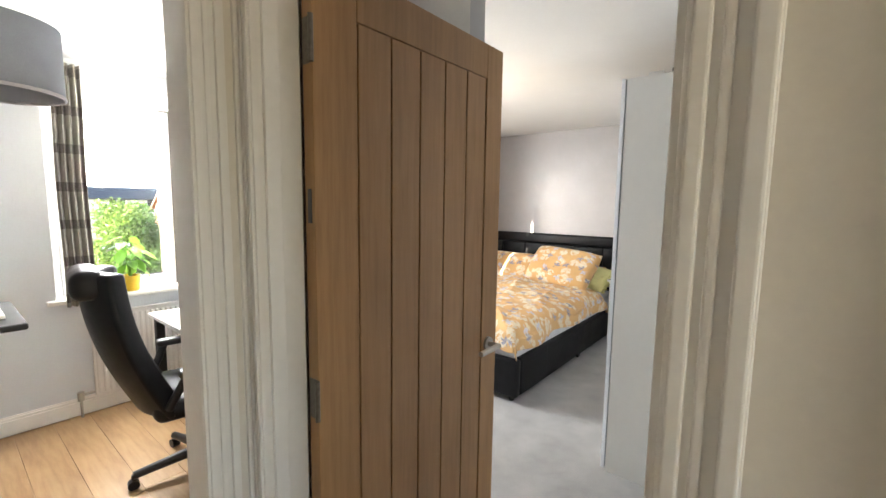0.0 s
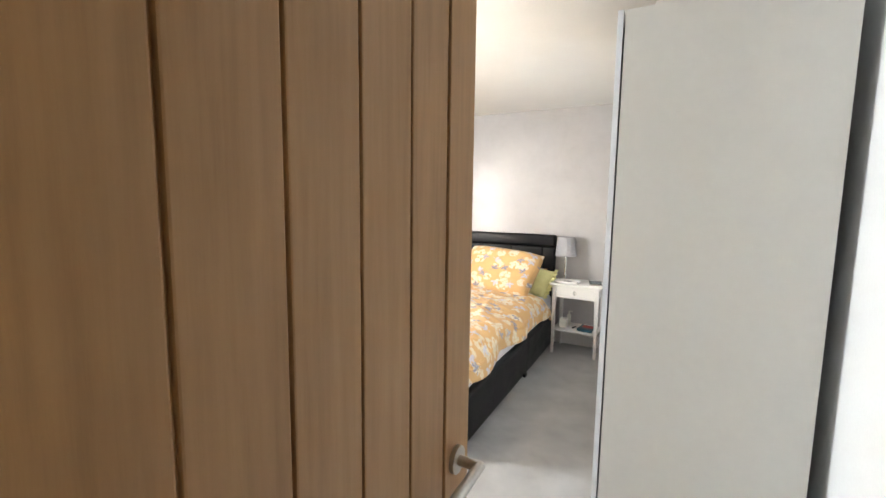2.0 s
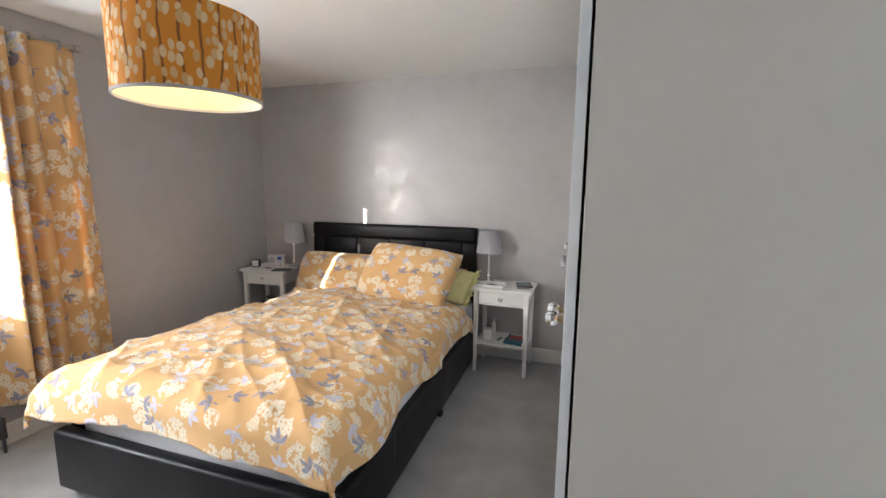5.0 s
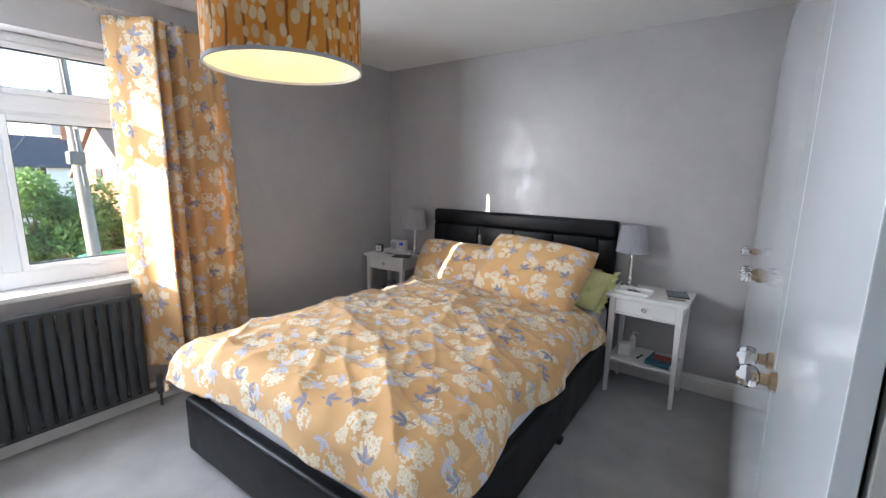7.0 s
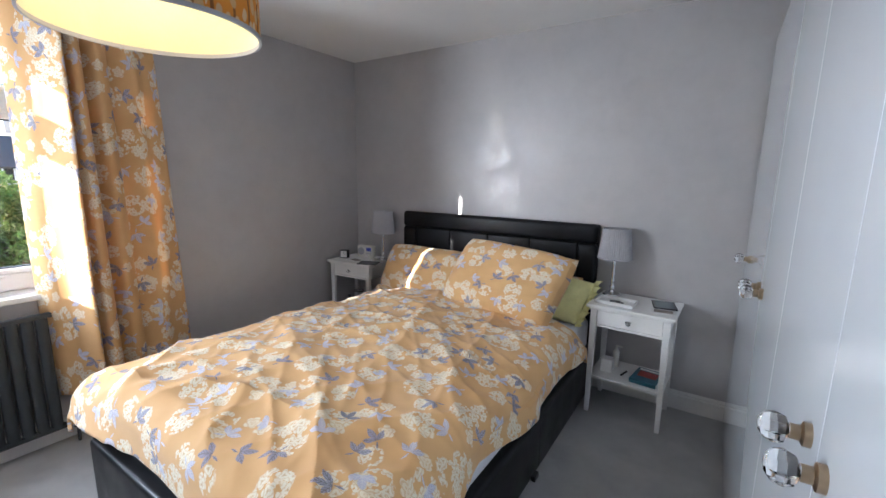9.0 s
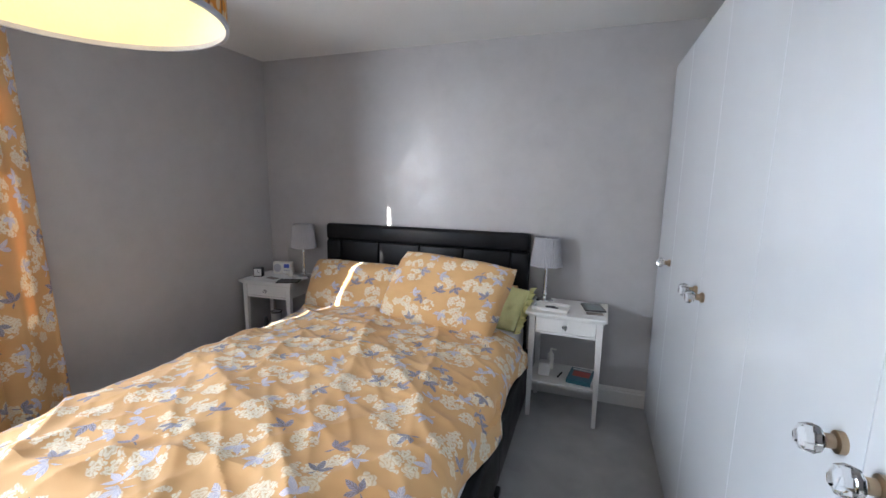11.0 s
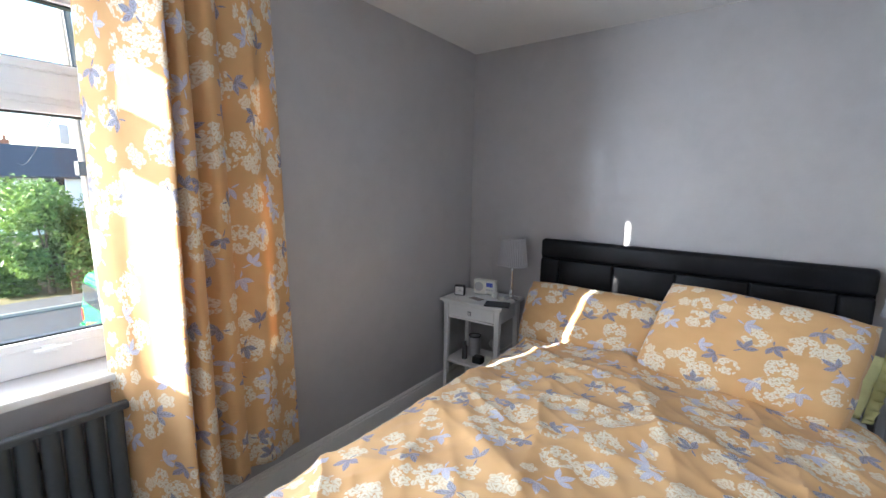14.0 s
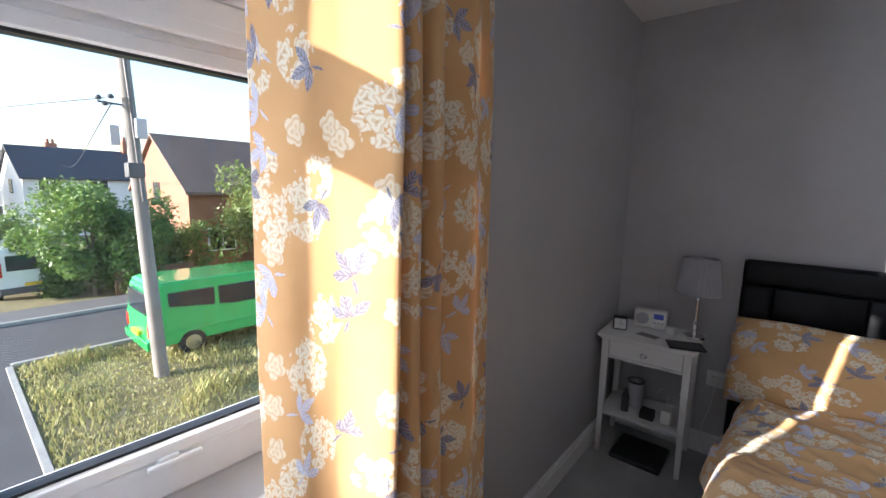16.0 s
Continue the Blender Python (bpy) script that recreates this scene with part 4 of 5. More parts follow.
# ---- bedside tables and what stands on them ----
def nightstand():
    """A white one-drawer bedside table with tapered legs and a low shelf, round the origin."""
    n = thing("bedside_table", (0, 0, 0), "white painted bedside table with one drawer and low shelf", "bedside table", "bedside tables")
    w, d = 0.24, 0.19
    part("tabletop", box(-w, -d, 0.68, w, d, 0.70, 0.005), WHITE, n)
    part("moulding", box(-w + 0.015, -d + 0.015, 0.668, w - 0.015, d - 0.015, 0.68, 0.003), WHITE, n)
    for sx in (-1, 1):
        for sy in (-1, 1):
            x, y = sx * (w - 0.042), sy * (d - 0.04)
            bm = box(x - 0.019, y - 0.019, 0, x + 0.019, y + 0.019, 0.668, 0.002, 1)
            for v in bm.verts:
                if v.co.z < 0.3:
                    v.co.x = x + (v.co.x - x) * 0.62 + sx * 0.004
                    v.co.y = y + (v.co.y - y) * 0.62 + sy * 0.004
            part("leg", bm, WHITE, n)
    part("apron", box(-w + 0.061, d - 0.05, 0.565, w - 0.061, d - 0.035, 0.668), WHITE, n)
    for sx in (-1, 1):
        x = sx * (w - 0.048)
        part("apron", box(x - 0.008, -d + 0.06, 0.565, x + 0.008, d - 0.06, 0.668), WHITE, n)
    part("rail", box(-w + 0.061, -d + 0.028, 0.562, w - 0.061, -d + 0.052, 0.576, 0.001, 1), WHITE, n)
    dr = part("drawer", box(-w + 0.063, -d + 0.026, 0.579, w - 0.063, -d + 0.046, 0.665, 0.002), WHITE, n)
    bm = lathe([(0.008, 0), (0.006, 0.008), (0.013, 0.013), (0.015, 0.02), (0.009, 0.028)], 12)
    bmesh.ops.transform(bm, matrix=pose(0, -d + 0.026, 0.622, 90, 0, 0), verts=bm.verts)
    part("drawer_knob", bm, CRYSTAL, dr, "small cut-glass drawer knob")
    part("shelf", box(-w + 0.03, -d + 0.03, 0.225, w - 0.03, d - 0.03, 0.243, 0.003), WHITE, n)
    return n


NR, NL = (-1.235, 4.865), (-3.498, 4.855)
ns = nightstand()
ns.matrix_basis = pose(*NR, 0, 0, 0, -2)
copy_thing(ns, pose(*NL, 0, 0, 0, 3))


def table_lamp():
    l = thing("table_lamp", (0, 0, 0), "turned chrome table lamp with pleated grey shade", "table lamp", "bedside lamps")
    part("base", lathe([(0.055, 0), (0.057, 0.008), (0.05, 0.015), (0.02, 0.024), (0.011, 0.035)], 28), CHROME, l)
    part("stem", lathe([(0.011, 0.035), (0.017, 0.055), (0.010, 0.075), (0.014, 0.10), (0.009, 0.125), (0.013, 0.16), (0.008, 0.185), (0.012, 0.21), (0.008, 0.225), (0.008, 0.26)], 16), CHROME, l, "turned chrome stem")
    part("core", rod((0, 0, 0.02), (0, 0, 0.30), 0.004), CHROME, l)
    seg, bm = 96, bmesh.new()
    rings = []
    for r, z in ((0.103, 0.245), (0.080, 0.43)):
        rings.append([bm.verts.new(((r + 0.0022 * (-1) ** i) * math.cos(6.283185 * i / seg), (r + 0.0022 * (-1) ** i) * math.sin(6.283185 * i / seg), z)) for i in range(seg)])
    for i in range(seg):
        bm.faces.new((rings[0][i], rings[0][(i + 1) % seg], rings[1][(i + 1) % seg], rings[1][i]))
    part("shade", bm, GREYCLOTH, l, "pleated grey fabric shade", smooth=False).modifiers.new("thick", "SOLIDIFY").thickness = 0.002
    for r, z in ((0.104, 0.243), (0.081, 0.426)):
        part("trim_band", lathe([(r - 0.003, 0), (r + 0.003, 0), (r + 0.003, 0.007), (r - 0.003, 0.007), (r - 0.003, 0)], 48, (0, 0, z), cap=False), GREYCLOTH, l)
    part("spider", join(rod((-0.08, 0, 0.425), (0.08, 0, 0.425), 0.0015), rod((0, -0.08, 0.425), (0, 0.08, 0.425), 0.0015), rod((0, 0, 0.29), (0, 0, 0.426), 0.003)), CHROME, l)
    return l


tl = table_lamp()
tl.matrix_basis = pose(-1.395, 4.965, 0.70)
copy_thing(tl, pose(-3.31, 4.93, 0.70))


def slab(name, cx, cy, z, w, d, h, turn, mat, label, category, inset=None, inset_label=""):
    """A flat thing lying on a surface, with an inset face where it has one."""
    o = thing(name, (0, 0, 0), label, category)
    part("body", box(-w / 2, -d / 2, 0, w / 2, d / 2, h, min(0.003, h * 0.3)), mat, o)
    if inset:
        part("face", box(-w / 2 + 0.014, -d / 2 + 0.016, h, w / 2 - 0.014, d / 2 - 0.016, h + 0.001), inset, o, inset_label)
    o.matrix_basis = pose(cx, cy, z, 0, 0, turn)
    return o


TOP = 0.7005
slab("e_reader", -1.085, 4.905, TOP, 0.125, 0.165, 0.009, 12, BLACK, "black e-reader lying on the white table", "e-reader", SCREEN, "grey screen")
slab("photo_card", -1.075, 4.775, TOP, 0.125, 0.085, 0.003, 4, PAPER, "small printed photo card on the table", "card", PHOTO, "brown printed picture")
tray = thing("trinket_tray", (0, 0, 0), "white rectangular trinket tray with small things in it", "tray")
part("base", box(-0.105, -0.065, 0, 0.105, 0.065, 0.005, 0.002), WHITE, tray)
for a in (box(-0.11, -0.07, 0.003, 0.11, -0.062, 0.022, 0.003), box(-0.11, 0.062, 0.003, 0.11, 0.07, 0.022, 0.003), box(-0.11, -0.07, 0.003, -0.102, 0.07, 0.022, 0.003), box(0.102, -0.07, 0.003, 0.11, 0.07, 0.022, 0.003)):
    part("side", a, WHITE, tray)
tray.matrix_basis = pose(-1.335, 4.795, TOP, 0, 0, -4)
solid("hair_clip", join(rod((-1.37, 4.79, 0.712), (-1.31, 4.80, 0.712), 0.006), rod((-1.33, 4.775, 0.712), (-1.29, 4.785, 0.712), 0.004)), DARKGREY, "small dark hair clip in the tray", "hair clip")
SHELF = 0.2435
solid("tissue_box", box(-1.395, 4.80, SHELF, -1.325, 4.87, SHELF + 0.085, 0.006), WHITE, "small white box on the low shelf", "box")
bk = slab("book", -1.13, 4.84, SHELF, 0.15, 0.20, 0.026, -8, BLUECOVER, "teal paperback book with red cover print", "book")
part("pages", box(-0.073, -0.0985, 0.004, 0.0765, 0.0985, 0.022), PAPER, bk, "cream page block")
part("cover_print", box(-0.05, -0.03, 0.026, 0.055, 0.05, 0.0268), REDPRINT, bk, "red and pink cover print")
part("cover_title", box(-0.06, 0.062, 0.026, 0.06, 0.085, 0.0268), PAPER, bk, "pale unreadable title bar")
solid("pump_bottle", join(lathe([(0.02, 0), (0.02, 0.10), (0.008, 0.115), (0.006, 0.14)], 16, (-1.33, 4.93, SHELF)), rod((-1.33, 4.93, SHELF + 0.14), (-1.295, 4.92, SHELF + 0.14), 0.005)), IVORY, "white pump bottle on the low shelf", "bottle")
solid("pen_stick", rod((-1.27, 4.80, SHELF + 0.007), (-1.25, 4.87, SHELF + 0.007), 0.006), BLACK, "black pen lying on the low shelf", "pen")


def radio():
    r = thing("radio", (0, 0, 0), "white portable digital radio with blue display", "radio")
    part("body", box(-0.085, -0.03, 0, 0.085, 0.03, 0.105, 0.012, 4), IVORY, r)
    bm = lathe([(0.034, 0), (0.034, 0.002), (0.03, 0.003)], 28)
    bmesh.ops.transform(bm, matrix=pose(-0.04, -0.03, 0.055, 90, 0, 0), verts=bm.verts)
    part("speaker", bm, GREYCLOTH, r, "round grey speaker grille")
    part("display", box(0.018, -0.0315, 0.058, 0.068, -0.029, 0.09, 0.001, 1), BLUELCD, r, "dark blue lit display")
    for i in range(3):
        part("button", box(0.018 + i * 0.019, -0.032, 0.032, 0.031 + i * 0.019, -0.029, 0.042, 0.001, 1), GREYCLOTH, r)
    bm = lathe([(0.012, 0), (0.011, 0.006)], 16)
    bmesh.ops.transform(bm, matrix=pose(0.02, -0.03, 0.018, 90, 0, 0), verts=bm.verts)
    part("dial", bm, WHITE, r)
    part("aerial", rod((0.03, 0.025, 0.09), (0.018, 0.03, 0.34), 0.0018), STEEL, r, "thin telescopic aerial")
    r.matrix_basis = pose(-3.535, 4.955, TOP, 0, 0, 8)


radio()
clock = thing("alarm_clock", (0, 0, 0), "small black square alarm clock with white dial", "alarm clock")
part("body", box(-0.037, -0.022, 0, 0.037, 0.022, 0.074, 0.006, 3), BLACK, clock)
part("dial", box(-0.03, -0.0235, 0.008, 0.03, -0.0215, 0.066, 0.001, 1), PAPER, clock, "white dial")
part("clock_hand", join(box(-0.001, -0.0245, 0.036, 0.001, -0.0236, 0.058), box(0.0, -0.0245, 0.035, 0.016, -0.0236, 0.037)), BLACK, clock)
clock.matrix_basis = pose(-3.655, 4.80, TOP, 0, 0, 20)
slab("e_reader", -3.315, 4.745, TOP, 0.12, 0.165, 0.009, -68, BLACK, "black e-reader beside the bed lamp", "e-reader", DARKGREY, "dark screen")
slab("photo_card", -3.50, 4.78, TOP, 0.13, 0.085, 0.003, -15, PAPER, "printed card lying on the table", "card", PHOTO, "brown printed picture")
for x, y, h in ((-3.42, 4.90, 0.035), (-3.36, 4.87, 0.022)):
    solid("candle_cup", lathe([(0.02, 0), (0.022, h), (0.019, h), (0.018, h * 0.4)], 20, (x, y, TOP)), IVORY, "small ivory candle cup", "candle", "candle cups")
tin = thing("pen_pot", (-3.56, 4.87, SHELF), "grey pot with a dark rim on the shelf", "pot")
part("pot", lathe([(0.04, 0), (0.043, 0.15), (0.039, 0.15), (0.037, 0.02)], 24, (-3.56, 4.87, SHELF)), GREYCLOTH, tin)
part("rim", lathe([(0.044, 0.145), (0.046, 0.155), (0.04, 0.155)], 24, (-3.56, 4.87, SHELF), cap=False), BLACK, tin)
solid("charger_plug", box(-3.40, 4.76, SHELF, -3.35, 4.83, SHELF + 0.075, 0.006), IVORY, "white charger block on the shelf", "charger")
solid("adaptor_box", box(-3.50, 4.74, SHELF, -3.43, 4.80, SHELF + 0.05, 0.006), BLACK, "black power adaptor on the shelf", "adaptor")
solid("spray_bottle", lathe([(0.02, 0), (0.02, 0.09), (0.012, 0.105), (0.012, 0.13)], 16, (-3.585, 4.775, SHELF)), DARKGREY, "small dark spray bottle", "bottle")
solid("bathroom_scale", box(-3.62, 4.66, 0.0005, -3.36, 4.92, 0.03, 0.01, 3), BLACK, "flat black scale on the carpet under the table", "scale")


def cable(name, pts, label, mat=IVORY, r=0.0025):
    cu = bpy.data.curves.new(name, "CURVE")
    cu.dimensions, cu.bevel_depth = "3D", r
    sp = cu.splines.new("BEZIER")
    sp.bezier_points.add(len(pts) - 1)
    for b, p in zip(sp.bezier_points, pts):
        b.co, b.handle_left_type, b.handle_right_type = p, "AUTO", "AUTO"
    ob = new(name, cu)
    cu.materials.append(mat)
    return tagged(ob, label, "cable")


cable("charging_cable", [(-3.375, 4.80, 0.32), (-3.40, 4.85, 0.40), (-3.45, 4.90, 0.34), (-3.42, 5.0, 0.28), (-3.30, 5.05, 0.38)], "white charging cable behind the shelf")
cable("lamp_cable", [(-3.20, 5.055, 0.45), (-3.21, 5.04, 0.30), (-3.24, 5.04, 0.12), (-3.2, 5.03, 0.01)], "white lamp cable hanging from the socket")
sk = thing("wall_socket", (-3.2, HEAD_Y, 0.45), "white wall socket with a plug in it", "socket")
part("plate", box(-3.245, 5.062, 0.405, -3.155, HEAD_Y, 0.495, 0.003), WHITE, sk)
part("plug", box(-3.222, 5.03, 0.42, -3.178, 5.062, 0.47, 0.005), IVORY, sk)

# ---- the office beyond the other door ----
def desk_chair():
    c = thing("office_chair", (0, 0, 0), "black leather high-back office chair on a five-star base", "chair")
    def back(u, v):
        x = (u - 0.5) * 0.50 * (1 - 0.22 * v)
        return (x, -0.25 - 0.20 * v - 0.05 * math.sin(3 * v) + 0.10 * (2 * u - 1) ** 2 + 0.0, 0.46 + 0.72 * v)
    ob = part("backrest", sheet(back, 24, 24), LEATHER, c, "padded black leather back")
    md = ob.modifiers.new("thick", "SOLIDIFY")
    md.thickness, md.offset = 0.10, 0
    bv = ob.modifiers.new("round", "BEVEL")
    bv.width, bv.segments = 0.035, 3
    part("headrest", box(-0.19, -0.53, 1.06, 0.19, -0.40, 1.20, 0.05, 4), LEATHER, c)
    part("seat", box(-0.26, -0.26, 0.42, 0.26, 0.26, 0.53, 0.05, 4), LEATHER, c)
    for s in (-1, 1):
        part("armrest", join(box(s * 0.30 - 0.035, -0.16, 0.66, s * 0.30 + 0.035, 0.14, 0.70, 0.018, 3), rod((s * 0.30, 0.10, 0.67), (s * 0.26, 0.05, 0.46), 0.02), rod((s * 0.30, -0.12, 0.67), (s * 0.26, -0.20, 0.50), 0.02)), BLACK, c)
    part("gas_column", rod((0, 0, 0.08), (0, 0, 0.43), 0.03), BLACK, c)
    for i in range(5):
        a = radians(72 * i + 52)
        x, y = 0.335 * math.cos(a), 0.335 * math.sin(a)
        lg = part("base_leg", rod((0, 0, 0.115), (x, y, 0.075), 0.03, 0.02), BLACK, c)
        part("castor", join(rod((x - 0.02 * math.sin(a), y + 0.02 * math.cos(a), 0.027), (x + 0.02 * math.sin(a), y - 0.02 * math.cos(a), 0.027), 0.026, seg=20), rod((x, y, 0.03), (x, y, 0.08), 0.008)), BLACK, lg)
    c.matrix_basis = pose(-2.5, 0.91, -0.012, 0, 0, -8)


desk_chair()
dk = thing("desk", (-2.7, 1.1, 0), "white-topped office desk with dark legs", "desk")
part("desktop", box(-3.33, 0.90, 0.715, -1.9, 1.295, 0.74, 0.004), WHITE, dk)
for x in (-3.28, -1.95):
    for y in (0.95, 1.25):
        part("leg", box(x - 0.025, y - 0.025, -0.012, x + 0.025, y + 0.025, 0.715, 0.003), BLACK, dk)
tb = thing("black_stand", (-2.75, 0.0, 0), "black tray table on a castor foot with papers", "table")
part("tray", box(-3.05, -0.35, 0.955, -2.45, 0.235, 0.985, 0.01, 3), BLACK, tb)
part("post", rod((-2.75, -0.1, 0.05), (-2.75, -0.1, 0.96), 0.025), BLACK, tb)
part("foot", join(rod((-2.75, -0.12, 0.05), (-2.75, 0.09, 0.05), 0.02), rod((-2.78, 0.09, 0.016), (-2.72, 0.09, 0.016), 0.028, seg=20)), BLACK, tb)
solid("paper_sheets", box(-2.85, -0.05, 0.9855, -2.6, 0.18, 1.0, 0.002), PAPER, "white papers on the black tray", "papers")
orad = thing("panel_radiator", (-3.70, 0.95, 0.12), "white ribbed panel radiator below the office window", "radiator")
part("panel", box(-3.725, 0.66, 0.12, -3.70, 1.28, 0.70, 0.006), WHITE, orad)
for i in range(17):
    part("rib", box(-3.70, 0.675 + i * 0.034, 0.14, -3.688, 0.695 + i * 0.034, 0.68, 0.004, 1), WHITE, orad)
part("grille", box(-3.735, 0.66, 0.70, -3.69, 1.28, 0.712, 0.003), WHITE, orad)
part("valve", join(rod((-3.71, 0.58, -0.01), (-3.71, 0.58, 0.15), 0.008), rod((-3.71, 0.58, 0.11), (-3.71, 0.58, 0.17), 0.02), rod((-3.71, 0.58, 0.15), (-3.71, 0.67, 0.15), 0.008)), STEEL, orad, "chrome valve and pipe")
oc = solid("curtain", sheet(lambda u, v: (-3.62 + 0.03 * math.sin(u * 26), 0.535 + 0.15 * u + 0.004 * math.sin(9 * v), 0.80 + 1.56 * v), 60, 20, (0.4, 1.56)), tartan("tartan_cloth"), "grey and brown checked office curtain", "curtain")
oc.modifiers.new("thick", "SOLIDIFY").thickness = 0.003
solid("curtain_rail", box(-3.70, 0.40, 2.30, -3.67, 1.29, 2.325, 0.004), WHITE, "white curtain rail over the office window", "curtain rail")
ol = thing("pendant_lamp", (-2.2, 0.17, CEIL), "blue-grey drum pendant shade in the office", "pendant lamp")
part("shade", lathe([(0.2, 0), (0.2, 0.24)], 48, (-2.2, 0.17, 1.88), cap=False), BLUECLOTH, ol).modifiers.new("thick", "SOLIDIFY").thickness = 0.003
part("rim", lathe([(0.197, 0), (0.203, 0), (0.203, 0.012), (0.197, 0.012), (0.197, 0)], 48, (-2.2, 0.17, 1.875), cap=False), GREYCLOTH, ol)
part("flex", rod((-2.2, 0.17, 2.08), (-2.2, 0.17, CEIL), 0.004), IVORY, ol)
part("ceiling_rose", lathe([(0.035, -0.03), (0.045, 0)], 24, (-2.2, 0.17, CEIL)), IVORY, ol)


def house_plant():
    p = thing("house_plant", (-3.79, 0.93, 0.83), "leafy green plant in a yellow pot on the window board", "plant")
    part("pot", lathe([(0.05, 0), (0.065, 0.11), (0.068, 0.115), (0.06, 0.115), (0.058, 0.09)], 24, (-3.79, 0.93, 0.83)), YELLOWPOT, p, "yellow glazed pot")
    rnd = random.Random(4)
    for i in range(22):
        a, h, r = rnd.uniform(0, 6.28), rnd.uniform(0.10, 0.34), rnd.uniform(0.02, 0.09)
        base, tip = Vector((-3.79, 0.93, 0.92)), Vector((-3.79 + 0.55 * r * math.cos(a), 0.93 + r * math.sin(a), 0.90 + h))
        bm, n = bmesh.new(), 7
        out = Vector((math.cos(a), math.sin(a), 0.2 - rnd.random())).normalized()
        side = out.cross(Vector((0, 0, 1))).normalized()
        L, W = rnd.uniform(0.09, 0.13), rnd.uniform(0.03, 0.045)
        rows_ = []
        for k in range(n + 1):
            s = k / n
            c, ww = tip + out * L * s - Vector((0, 0, 0.05 * s * s)), W * math.sin(math.pi * min(0.98, 0.08 + 0.9 * s)) ** 0.8
            rows_.append([bm.verts.new(c - side * ww + Vector((0, 0, 0.008))), bm.verts.new(c), bm.verts.new(c + side * ww + Vector((0, 0, 0.008)))])
        for q, w in zip(rows_, rows_[1:]):
            for j in (0, 1):
                bm.faces.new((q[j], q[j + 1], w[j + 1], w[j]))
        part("leaf", bm, LEAF, p)
        part("stalk", rod(base, tip, 0.002, seg=6), LEAF, p)


house_plant()

# ---- outside ----
G = -2.95
structure("ground", box(-3000, -3000, G - 1, 3000, 3000, G), EARTH, "dry grass verge and open ground")
structure("road", box(-20.75, -150, G, -16.85, 150, G + 0.02), ASPHALT, "grey asphalt street")
structure("pavement", box(-22.4, -150, G, -20.9, 150, G + 0.10), TARMAC, "pale tarmac pavement")
structure("kerb", box(-20.9, -150, G, -20.75, 150, G + 0.12, 0.01), KERB, "concrete kerb")
structure("kerb", box(-16.85, 3.1, G, -16.7, 150, G + 0.09, 0.01), KERB, "concrete kerb")
structure("driveway", box(-16.85, -6, G, OUT_X - 2, 3.0, G + 0.03), ASPHALT, "dark asphalt driveway")
structure("kerb", box(-16.7, 3.0, G, OUT_X - 2, 3.12, G + 0.06, 0.01), KERB, "concrete drive edging")


def leaves(name, n, fn, size, mat, label, category, seed, kind=""):
    """Many small leaf blades at places that fn(random) gives, in one mesh."""
    rnd = random.Random(seed)
    verts, faces = [], []
    for _ in range(n):
        c = Vector(fn(rnd))
        a = Vector((rnd.gauss(0, 1), rnd.gauss(0, 1), rnd.gauss(0, 0.7))).normalized()
        b = a.cross(Vector((rnd.gauss(0, 1), rnd.gauss(0, 1), rnd.gauss(0, 1)))).normalized()
        s = size * rnd.uniform(0.6, 1.5)
        k = len(verts)
        verts += [c - a * s, c + b * s * 0.45, c + a * s, c - b * s * 0.45]
        faces.append((k, k + 1, k + 2, k + 3))
    return verts, faces


def leaf_part(name, data, mat, parent):
    me = bpy.data.meshes.new(name)
    top = Vector(parent["at_place"])
    me.from_pydata([v - top for v in data[0]], [], data[1])
    me.materials.append(mat)
    ob = new(name, me)
    ob.parent = parent
    return ob


def bush(name, x, y, w, d, h, n, size, mat, label, seed, stem=True):
    t = thing(name, (x, y, G), label, "hedge" if "hedge" in name else "tree")
    rnd = random.Random(seed)
    blobs = [(x + rnd.uniform(-0.38, 0.38) * w, y + rnd.uniform(-0.4, 0.4) * d, G + h * rnd.uniform(0.28 if stem else 0.1, 0.86), rnd.uniform(0.18, 0.34) * min(w, d, h)) for _ in range(26)]

    def spot(r):
        bx, by, bz, br = r.choice(blobs)
        v = Vector((r.gauss(0, 1), r.gauss(0, 1), r.gauss(0, 1))).normalized() * br * r.uniform(0.55, 1.12)
        return (bx + v.x, by + v.y, max(G + 0.05, bz + v.z))
    trunk = [rod((x, y, G), (x, y, G + h * 0.45), 0.13, 0.08)]
    for bx, by, bz, br in blobs[:14]:
        trunk.append(rod((x, y, G + h * 0.3), (bx, by, bz), 0.05, 0.015, 6))
    part("trunk", join(*trunk), BARK, t)
    leaf_part("crown", leaves("crown", n, spot, size, mat, "", "", seed + 1), mat, t)


bush("hedge_tree", -23.6, 6.0, 3.0, 4.4, 4.3, 24000, 0.085, HEDGE, "tall overgrown green garden hedge", 11, False)
bush("hedge", -24.3, 8.9, 2.0, 3.4, 2.6, 7000, 0.085, HEDGE, "dark green garden hedge", 21, False)
bush("tree", -22.0, 12.6, 3.4, 3.4, 5.6, 9000, 0.10, TREE, "light green garden tree", 31)
bush("hedge", -33, 3.6, 3.0, 5.0, 3.0, 6000, 0.11, HEDGE, "round dark garden shrub", 41, False)
bush("hedge", -26, 14, 3.0, 7.0, 3.0, 6000, 0.10, HEDGE, "dark hedge behind the green van", 51, False)


